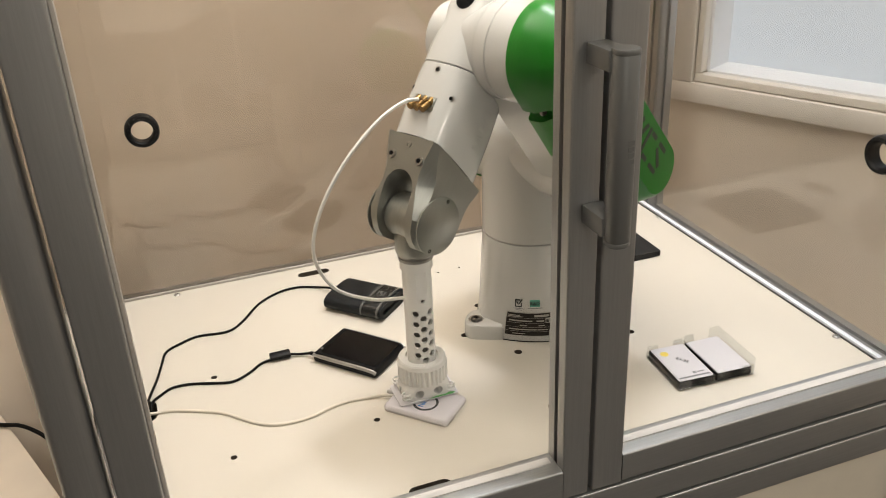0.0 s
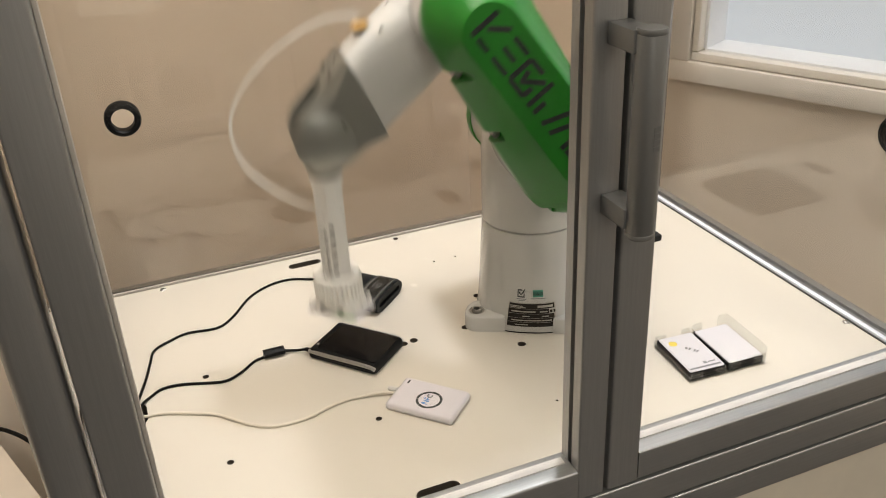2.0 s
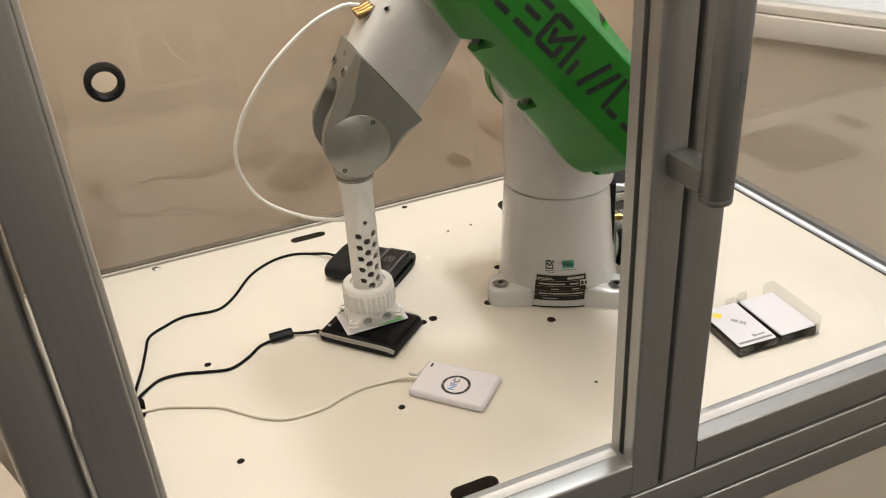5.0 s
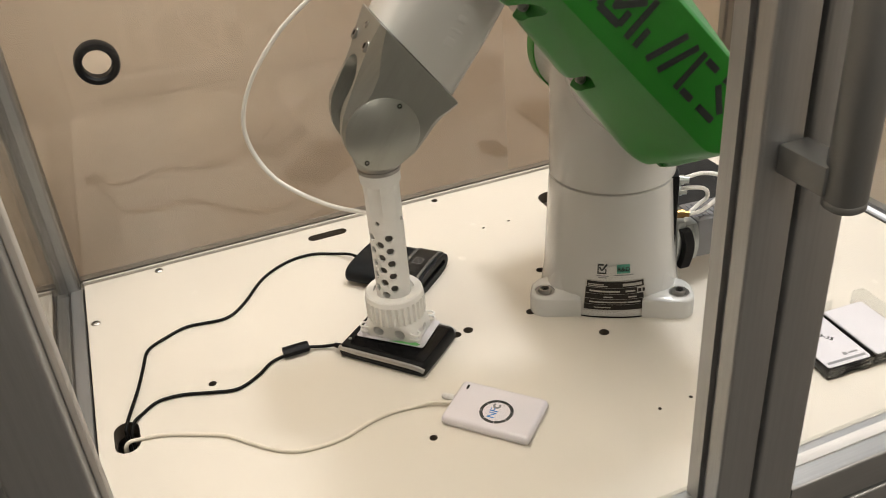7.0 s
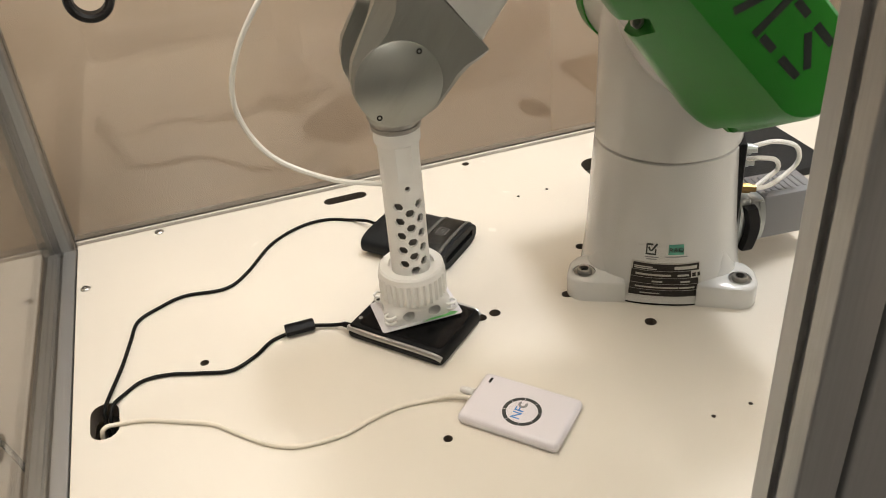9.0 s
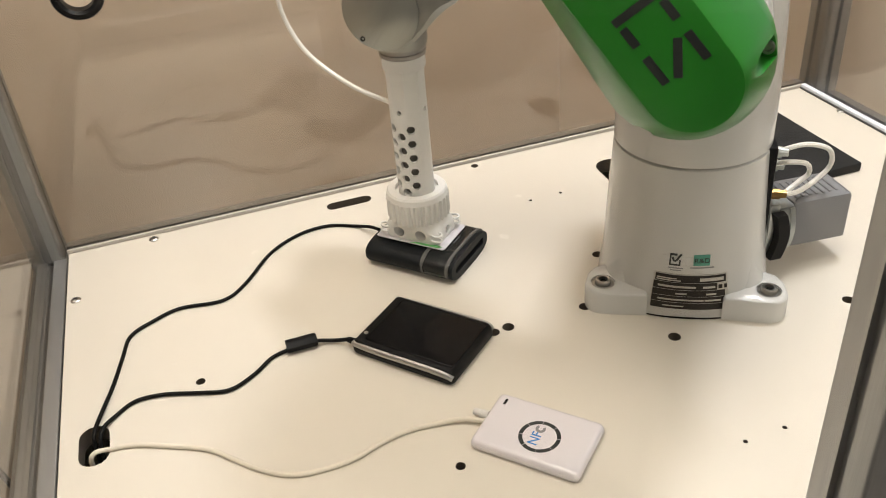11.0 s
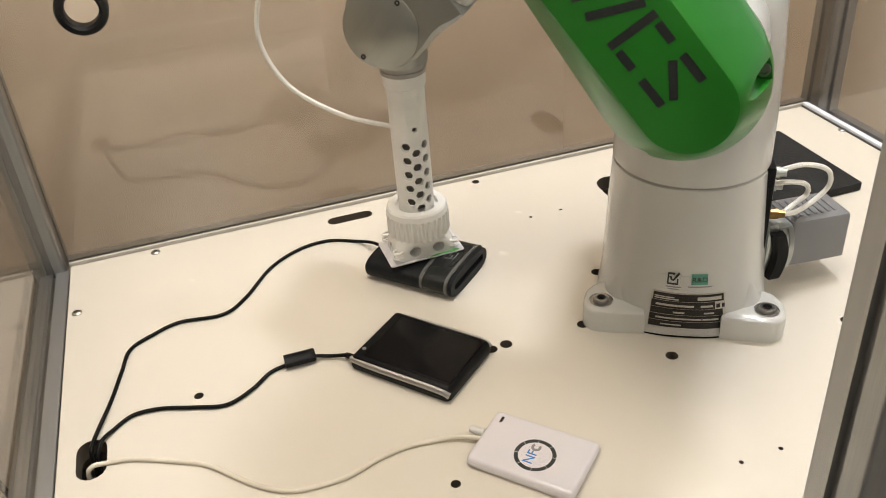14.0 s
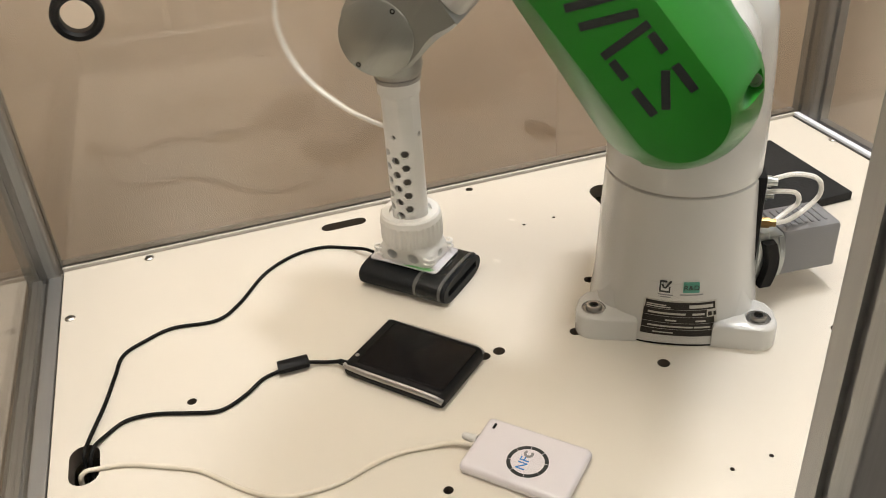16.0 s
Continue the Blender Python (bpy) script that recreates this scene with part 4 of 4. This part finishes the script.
def cover_outline(r, lean=0.0, shift=0.0):
    """Outline of the cover; the front face leans a little against the link."""
    m = pose(UP / 2, shift, 0, 0, 0, lean) @ pose(-UP / 2, 0, 0)
    return [tuple((m @ Vector((x, y, 0)))[:2]) for x, y in stadium(UP, r, 18, r * 0.955)]


cov = loft([[(x, y, z) for x, y in cover_outline(r, k * 4.5, -k * 0.0045)] for r, k, z in ((0.0640, 0, 0.132), (0.0675, 0, 0.135), (0.0675, 0, 0.150), (0.0655, 0.05, 0.1565), (0.0385, 0.95, 0.2155), (0.0350, 1, 0.2190), (0.0325, 1, 0.2195))])
cut = bmesh.new()
POCK = [(-0.0215, -0.0573), (0.110, -0.0600), (0.195, 0.0545), (0.1015, 0.0570), (-0.034, 0.0545)]
for x, y in POCK:
    out_a = math.degrees(math.atan2(y, x if x < 0 else 0.0))
    join(cut, moved(prism(stadium(0.03, 0.0082, 8), 0.0, 0.08), pose(x, y, 0.1530, 0, 0, out_a)))
    if y > 0:
        join(cut, moved(prism(stadium(0.03, 0.0092, 8), 0.0, 0.04), pose(x, y, 0.1205, 0, 0, out_a) @ pose(0.0068, 0, 0)))
cov = carve(cov, cut)
cover = part("arm_cover", cov, M_GREEN, upper, "green gloss arm cover with dark printed bars", smooth=28)
for x, y in POCK[:4]:
    part("cover_screw", lathe([(0.0050, 0.0), (0.0050, 0.004), (0.0030, 0.004), (0.0028, 0.002)], 12), M_STEEL, cover, m=pose(x, y, 0.1532))
# maker's mark: a row of plain strokes
LH = 0.0350
# start along the arm, width, strokes in units of width and height
MARKS = [(0.2480, 0.0270, ((0.04, 0.0, 0.04, 1.0), (0.34, 0.50, 0.95, 1.0), (0.42, 0.03, 0.95, 0.03))),
         (0.2105, 0.0235, ((0.05, 0.97, 0.95, 0.97), (0.05, 0.5, 0.78, 0.5), (0.05, 0.03, 0.98, 0.03))),
         (0.1790, 0.0320, ((0.02, 0.10, 0.02, 0.90), (0.10, 0.97, 0.66, 0.97), (0.3, 0.62, 0.42, 0.30), (0.42, 0.30, 1.02, 0.82), (0.10, 0.03, 0.80, 0.03), (0.86, 0.10, 0.86, 0.36))),
         (0.1395, 0.0220, ((0.05, 0.0, 0.05, 1.0), (0.60, 0.0, 0.60, 0.40))),
         (0.1075, 0.0315, ((-0.02, 0.0, 0.44, 0.97), (0.50, 0.0, 0.96, 0.97))),
         (0.0675, 0.0240, ((0.05, 0.0, 0.05, 1.0), (0.40, 0.97, 0.88, 0.97), (0.40, 0.03, 0.88, 0.03))),
         (0.0335, 0.0240, ((0.12, 0.97, 0.90, 0.97), (0.08, 0.72, 0.92, 0.32), (0.05, 0.03, 0.85, 0.03)))]
for x_left, wide, strokes in MARKS:
    gb = bmesh.new()
    for u0, v0, u1, v1 in strokes:
        n_ = math.hypot((u1 - u0) * wide, (v1 - v0) * LH)
        join(gb, box(-0.0022, n_ + 0.0022, -0.0031, 0.0031, 0.0, 0.0004 + 0.00004 * len(gb.verts) / 8), pose(u0 * wide, v0 * LH, 0, 0, 0, math.degrees(math.atan2((v1 - v0) * LH, (u1 - u0) * wide))))
    part("printed_mark", gb, M_DARK_INK, cover, "dark plain printed stroke mark", m=pose(x_left, -0.0005 + 0.0975 * x_left, 0.2195, 0, 0, 185.5), smooth=0)

# forearm: local x from elbow to wrist, local z to the arm's left; its axis lies at z = OFF
def sect(x, hy, hz, p=2.6, n=36, cy=0.0):
    out = []
    for i in range(n):
        a = 2 * math.pi * i / n
        c, s = math.cos(a), math.sin(a)
        out.append((x, cy + hy * math.copysign(abs(c) ** (2 / p), c), OFF + hz * math.copysign(abs(s) ** (2 / p), s)))
    return out


def slanted(ring):
    """The joint of sleeve and fork leans: further along the arm on its underside."""
    return [(x + 0.30 * (y + 0.052) * max(0.0, min(1.0, (0.212 - x) / 0.068)), y, z) for x, y, z in ring]


elb = lathe([(0.040, -0.016), (0.048, -0.012), (0.050, 0.030), (0.0525, 0.060), (0.0600, 0.0780), (0.0640, 0.0860), (0.0640, 0.1000), (0.0625, 0.1010), (0.0625, 0.1022), (0.0640, 0.1032), (0.064, 0.136)], 40)
fa = loft([sect(-0.098, 0.030, 0.028, 2.2), sect(-0.094, 0.038, 0.036, 2.3), sect(-0.084, 0.044, 0.042, 2.4), sect(-0.060, 0.047, 0.044), sect(0.000, 0.052, 0.046), sect(0.030, 0.0545, 0.047), sect(0.047, 0.0550, 0.047), sect(0.0485, 0.0535, 0.0455)])
fore = part("forearm", join(elb, fa), M_WHITE, robot, "white forearm and elbow housing")
sl = loft([sect(0.0490, 0.0535, 0.0455), sect(0.0503, 0.0550, 0.047), sect(0.060, 0.0550, 0.047, 2.8), sect(0.110, 0.0550, 0.046, 3.4), slanted(sect(0.144, 0.0535, 0.0445, 3.8))])
sleeve = part("forearm_sleeve", sl, M_WHITE, fore, "white forearm sleeve")
def skin(v, hy=0.0546, hz=0.046, p=3.0):
    return -hy * (1 - (abs(v) / hz) ** p) ** (1 / p)


for u, v in ((0.058, 0.003), (0.084, -0.031), (0.088, 0.033)):
    part("sleeve_screw", moved(lathe([(0.0042, -0.002), (0.0042, 0.0012), (0.0024, 0.0012), (0.0022, 0.0004)], 12), pose(u, skin(v) + 0.0006, OFF + v, 90 - v * 700)), M_STEEL, sleeve)
    # shade of the screw recess, painted as a black disc
    part("screw_socket_shade", moved(cyl(0.0025, 0.0, 0.0016, 6), pose(u, skin(v) + 0.0002, OFF + v, 90 - v * 700)), M_BLACK, sleeve, "black disc painted as the shade in the screw socket", smooth=0)
for k, (w_, h_) in enumerate(((0.0085, 0.016), (0.0050, 0.012), (0.0075, 0.011), (0.0040, 0.014), (0.0080, 0.011))):
    part("embossed_mark", box(-w_ / 2, w_ / 2, -h_ / 2, h_ / 2, -0.002, 0.0011, 0.0010), M_WHITE, sleeve, "raised plain mark", m=pose(0.080 + 0.0120 * k, 0.012, OFF + 0.0458 - 0.0003 * k))
part("fitting_pocket", box(0.092, 0.112, -0.0558, -0.046, OFF - 0.018, OFF + 0.018, 0.002), M_BRUSHED, fore)
for k in (-1, 0, 1):
    part("air_fitting", moved(lathe([(0.0050, -0.004), (0.0050, 0.004), (0.0040, 0.004), (0.0040, 0.012), (0.0046, 0.012), (0.0046, 0.017), (0.0030, 0.017)], 12), pose(0.099, -0.0545, OFF + 0.0105 * k, 90, 0, 52)), M_BRASS, fore, "brass push-in fitting")
def facet(x, hy, hz, cy, cz):
    """Eight-sided section: a box with its corners cut by cy and cz, less on the underside."""
    return [(x, hy * a - cy * (0.35 if a > 0 else 1.0) * a * (1 - k), OFF + hz * b - cz * (0.35 if a > 0 else 1.0) * b * k) for a, b, k in ((1, 1, 1), (1, 1, 0), (-1, 1, 0), (-1, 1, 1), (-1, -1, 1), (-1, -1, 0), (1, -1, 0), (1, -1, 1))]


fk = loft([slanted(facet(0.1445, 0.0528, 0.0435, 0.006, 0.006)), slanted(facet(0.1457, 0.0545, 0.0450, 0.006, 0.006)), slanted(facet(0.168, 0.0520, 0.0448, 0.011, 0.012)), slanted(facet(0.186, 0.0485, 0.0446, 0.016, 0.016)), slanted(facet(0.205, 0.0460, 0.0444, 0.016, 0.015)),
           slanted(facet(0.224, 0.0440, 0.0442, 0.011, 0.010)), slanted(facet(0.242, 0.0415, 0.0440, 0.009, 0.007)), slanted(facet(0.256, 0.0350, 0.0438, 0.012, 0.008)), slanted(facet(0.267, 0.0260, 0.0436, 0.010, 0.008)), slanted(facet(0.275, 0.0130, 0.0434, 0.006, 0.007))])
gap = prism(stadium(0.12, 0.0248, 14), -0.10, 0.10)
moved(gap, pose(0.212, 0, OFF, 90))
fk = carve(fk, gap)
fork = part("wrist_fork", fk, M_BRUSHED, fore, "machined grey aluminium wrist fork", smooth=20)
for sz in (-1, 1):
    dsk = part("wrist_cap", moved(lathe([(0.0378, 0.0), (0.0378, 0.0016), (0.0368, 0.0024)], 40), pose(FORE, 0, OFF + 0.0436, 0) if sz > 0 else pose(FORE, 0, OFF - 0.0436, 180)), M_BRUSHED, fore, "round machined wrist cap")
    for a in (0, 180):
        part("cap_screw", lathe([(0.0026, 0), (0.0026, 0.0008), (0.0014, 0.0008), (0.0013, 0.0003)], 10), M_BLACK, dsk, m=pose(FORE + 0.033 * math.cos(radians(a)), 0.033 * math.sin(radians(a)) * sz, OFF + (0.0456 if sz > 0 else -0.0464)))
for v in (0.024, -0.024):
    part("fork_screw", moved(lathe([(0.0062, 0), (0.0062, 0.0035), (0.0036, 0.0035), (0.0034, 0.001)], 14), pose(0.172, -0.0500, OFF + v, 90)), M_STEEL, fork)
    # black disc for the shade in the fork screw's recess
    part("screw_socket_shade", moved(cyl(0.0030, 0.0, 0.0037, 6), pose(0.172, -0.0500, OFF + v, 90)), M_BLACK, fork, smooth=0)

part("fork_screw", moved(lathe([(0.0042, 0), (0.0042, 0.0030), (0.0024, 0.0030), (0.0022, 0.001)], 12), pose(0.1560, -0.0515, OFF, 90)), M_STEEL, fork)
part("cable_plug", moved(lathe([(0.0135, 0.0), (0.0135, 0.0030), (0.0115, 0.0042)], 24), pose(-0.036, -0.0470, OFF, 90)), M_BLACK, fore, "black round plug")

# wrist: hangs straight down. Local origin at the wrist centre.
wr = moved(lathe([(0.018, -0.0235), (0.0290, -0.0225), (0.0290, 0.0225), (0.018, 0.0235)], 32), pose(0, 0, 0, 90))
join(wr, lathe([(0.0250, -0.0475), (0.0262, -0.043), (0.0252, -0.018), (0.0200, -0.005)], 32))
wrist = part("wrist", wr, M_BRUSHED, robot, "machined grey aluminium wrist")
part("flange_ring", lathe([(0.0225, -0.0575), (0.0235, -0.0565), (0.0235, -0.0530), (0.0225, -0.0525), (0.0225, -0.0510), (0.0240, -0.0505), (0.0240, -0.0475), (0.0225, -0.0470)], 32), M_STEEL, wrist, "steel flange ring")

# tool: printed white holder that turns about its own axis and carries a card
tool = part("card_tool", lathe([(0.0220, -0.0575), (0.0220, -0.0700), (0.0212, -0.0708), (0.0190, -0.0710)], 36), M_PRINT, robot, "white printed card holder tool")
TR = 0.0196
bodyp = []
for i in range(48):
    a = 2 * math.pi * i / 48
    x, y = TR * math.cos(a), TR * math.sin(a)
    bodyp.append((x, y))
# fluted neck: a cylinder with a shallow groove between its four webs
neck = []
for i in range(48):
    a = 2 * math.pi * i / 48
    k = 1.0 - 0.16 * max(0.0, math.cos(4 * a)) ** 0.6
    neck.append((TR * k * math.cos(a), TR * k * math.sin(a)))
shaft = loft([[(x, y, z) for x, y in ring] for ring, z in ((bodyp, -0.0705), (neck, -0.0715), (neck, -0.1000), (bodyp, -0.1090), (bodyp, -0.2200))])
cut = bmesh.new()


def hex_cutter(ang, z, r):
    return moved(prism([(r * math.cos(radians(30 + 60 * i)), r * math.sin(radians(30 + 60 * i))) for i in range(6)], 0.010, 0.03), pose(0, 0, z, 0, 0, ang) @ pose(0, 0, 0, 0, 90))


for side in (0, 90, 180, 270):
    for c, a in enumerate((-32, 0, 32) if side % 180 == 0 else ()):
        for k in range(5):
            join(cut, hex_cutter(side + a + (-90), -0.1330 - 0.0163 * k - (0.0081 if c == 1 else 0), 0.0050))
    join(cut, moved(cyl(0.0028, 0.010, 0.03, 12), pose(0, 0, -0.1140, 0, 0, side - 90) @ pose(0, 0, 0, 0, 90)))
join(cut, cyl(0.0166, -0.212, -0.106, 24))
# added core that makes the holes look dark inside; not a known part
part("hole_shade_core", cyl(0.0115, -0.211, -0.107, 20), M_SHADE_CORE, tool, "dark core added to shade the honeycomb holes")
part("shaft", carve(shaft, cut), M_PRINT, tool, "white printed shaft with honeycomb holes", smooth=30)
nut = [[((0.0345 if i % 4 < 2 else 0.0318) * k * math.cos(2 * math.pi * i / 120), (0.0345 if i % 4 < 2 else 0.0318) * k * math.sin(2 * math.pi * i / 120), z) for i in range(120)] for k, z in ((0.985, -0.2415), (1.0, -0.2400), (1.0, -0.2175))]
nut += [[(r * math.cos(2 * math.pi * i / 120), r * math.sin(2 * math.pi * i / 120), z) for i in range(120)] for r, z in ((0.0338, -0.2165), (0.0330, -0.2105), (0.0312, -0.2085), (0.0235, -0.2085), (0.0235, -0.2130))]
part("knurled_nut", loft(nut), M_PRINT, tool, "white ribbed clamping nut", smooth=25)
low = loft([[(x, y, z) for x, y in rounded(2 * rx, 2 * ry, r, 8)] for rx, ry, r, z in ((0.0335, 0.0235, 0.010, -0.2656), (0.0345, 0.0245, 0.011, -0.2620), (0.0340, 0.0250, 0.014, -0.2520), (0.0315, 0.0275, 0.022, -0.2450), (0.0305, 0.0305, 0.0303, -0.2415))])
cut = bmesh.new()
for sy in (-1, 1):
    for sx in (-1, 1):
        join(cut, moved(cyl(0.0066, 0.003, 0.04, 16), pose(0.0135 * sx, 0, -0.2555, 90 * sy)))
for sx in (-1, 1):
    join(cut, moved(cyl(0.0048, 0.018, 0.05, 16), pose(0, 0, -0.2565, 0, 90 * sx)))
part("clamp_body", carve(low, cut), M_PRINT, tool, "white printed clamp body", smooth=30)
for sx in (-1, 1):
    for sy in (-1, 1):
        for k, z in enumerate((-0.2525, -0.2590)):
            pts = [(0.029 * sx, 0.016 * sy, z), (0.036 * sx, 0.0175 * sy, z), (0.0375 * sx, 0.0225 * sy, z), (0.033 * sx, 0.0255 * sy, z), (0.027 * sx, 0.0240 * sy, z)]
            part("card_clip", tube(pts, 0.0013, 6, 5), M_PRINT, tool, "thin printed clip loop")
held = part("held_card", slab(0.0856, 0.0540, 0.003, [(0, -0.2668), (0, -0.2658)]), M_CARD, tool, "white card with a green print", smooth=0)
part("green_print", prism([(0.000, -0.0264), (0.034, -0.0264), (0.0385, -0.0235), (0.030, -0.0205), (0.016, -0.0225), (0.004, -0.0250)], -0.2657, -0.2655), M_LEAF, held, smooth=0)

# air tube from the forearm to the tool: local frame set by its two ends
HL = 0.267
HP = [(0, 0, HL), (0.022, 0, HL - 0.003), (0.058, 0, HL - 0.026), (0.101, 0, HL - 0.075), (0.131, 0, HL - 0.135), (0.135, 0, 0.080), (0.106, 0, 0.034), (0.052, 0, 0.008), (0.0, 0, 0.0)]
hose = part("air_hose", tube(HP, 0.0024, 8, 8), M_TUBE, robot, "white nylon air hose")


# ---- motion ----
S1, S2, S3, S4 = (0.403, -0.474), (0.350, -0.3275), (0.3505, -0.3275), (0.3945, -0.180)
Z_1, Z_2, Z_3, Z_4 = 0.0125, 0.291, 0.0195, 0.0295
# seconds, place of the tool tip, turn of the tool about its axis
TIPS = [
    (0.0, *S1, Z_1, 0), (0.80, *S1, Z_1, 0), (0.90, 0.388, -0.452, 0.030, -4), (1.0, 0.348, -0.378, 0.108, -22), (1.1, 0.336, -0.334, 0.175, -40), (1.2, *S2, 0.290, -46),
    (1.3, *S2, Z_2, -46), (1.7, *S2, Z_2, -46), (1.8, 0.345, -0.3255, 0.252, -46), (1.9, 0.324, -0.318, 0.200, -46), (2.0, 0.333, -0.321, 0.072, -46), (2.1, 0.341, -0.324, 0.033, -46), (2.2, *S3, Z_3, -46),
    (3.5, *S3, Z_3, -46), (3.7, *S3, Z_3, -20), (3.95, *S3, Z_3, 0), (5.15, *S3, Z_3, 0), (5.55, *S3, Z_3, 46), (6.65, *S3, Z_3, 46), (6.82, *S3, Z_3, 0), (7.0, *S3, Z_3, -44), (8.15, *S3, Z_3, -44),
    (8.4, *S3, Z_3, -15), (8.8, *S3, Z_3, 0), (9.7, *S3, Z_3, 0), (9.9, *S3, 0.030, -10), (10.15, 0.358, -0.285, 0.085, -30), (10.4, 0.383, -0.205, 0.080, -46), (10.6, *S4, 0.035, -46), (10.75, *S4, Z_4, -46),
    (12.55, *S4, Z_4, -46), (13.0, *S4, Z_4, 0), (14.05, *S4, Z_4, 2), (14.3, *S4, Z_4, 36), (14.55, *S4, Z_4, 45), (15.7, *S4, Z_4, 45), (15.85, *S4, Z_4, 0), (16.0, *S4, Z_4, -47),
]


def solve_arm(x, y, z):
    """Turn of the column, and the poses of the links in the robot's space, for a tool tip at that place."""
    vx, vy = x - BX, y - BY
    r = math.hypot(vx, vy)
    a = math.atan2(vy, vx) - math.asin(OFF / r)
    f, l, up = Vector((math.cos(a), math.sin(a), 0)), Vector((-math.sin(a), math.cos(a), 0)), Vector((0, 0, 1))
    ahead = math.sqrt(r * r - OFF * OFF)
    wz = z + DROP
    du, dz = ahead - SHF, wz - SHZ
    d = math.hypot(du, dz)
    e = math.atan2(dz, du) + math.acos(min(1, (d * d + UP * UP - FORE * FORE) / (2 * d * UP)))
    sho = f * SHF + up * SHZ
    elbow = sho + (f * math.cos(e) + up * math.sin(e)) * UP
    wrist_in = f * ahead + up * wz

    def frame_of(o, xd):
        yd = l.cross(xd)
        return Matrix(((xd.x, yd.x, l.x, o.x), (xd.y, yd.y, l.y, o.y), (xd.z, yd.z, l.z, o.z), (0, 0, 0, 1)))

    m_up = frame_of(sho, (elbow - sho).normalized())
    m_fo = frame_of(elbow, (wrist_in - elbow).normalized())
    wc = wrist_in + l * OFF
    m_wr = Matrix(((f.x, l.x, 0, wc.x), (f.y, l.y, 0, wc.y), (0, 0, 1, wc.z), (0, 0, 0, 1)))
    return math.degrees(a), m_up, m_fo, m_wr, wc, f, l


def motions():
    ups, fos, wrs, shs, tls, hos = [], [], [], [], [], []
    for t, x, y, z, yaw in TIPS:
        a, m_up, m_fo, m_wr, wc, f, l = solve_arm(x, y, z)
        shs.append((t, pose(0, 0, 0, 0, 0, a)))
        ups.append((t, m_up))
        fos.append((t, m_fo))
        wrs.append((t, m_wr))
        tls.append((t, pose(wc.x, wc.y, wc.z, 0, 0, yaw)))
        top_ = m_fo @ Vector((0.105, -0.064, OFF))
        side = Matrix.Rotation(radians(yaw), 3, "Z") @ Vector((-1, 0, 0))
        low_ = wc + Vector((0, 0, -0.114)) + side * 0.018
        zd = (top_ - low_).normalized()
        way = f + side * 0.9
        xd = (way - zd * way.dot(zd)).normalized()
        yd = zd.cross(xd)
        hos.append((t, Matrix(((xd.x, yd.x, zd.x, low_.x), (xd.y, yd.y, zd.y, low_.y), (xd.z, yd.z, zd.z, low_.z), (0, 0, 0, 1)))))
    for ob, rows in ((shoulder, shs), (upper, ups), (fore, fos), (wrist, wrs), (tool, tls), (hose, hos)):
        walk(ob, rows)


motions()
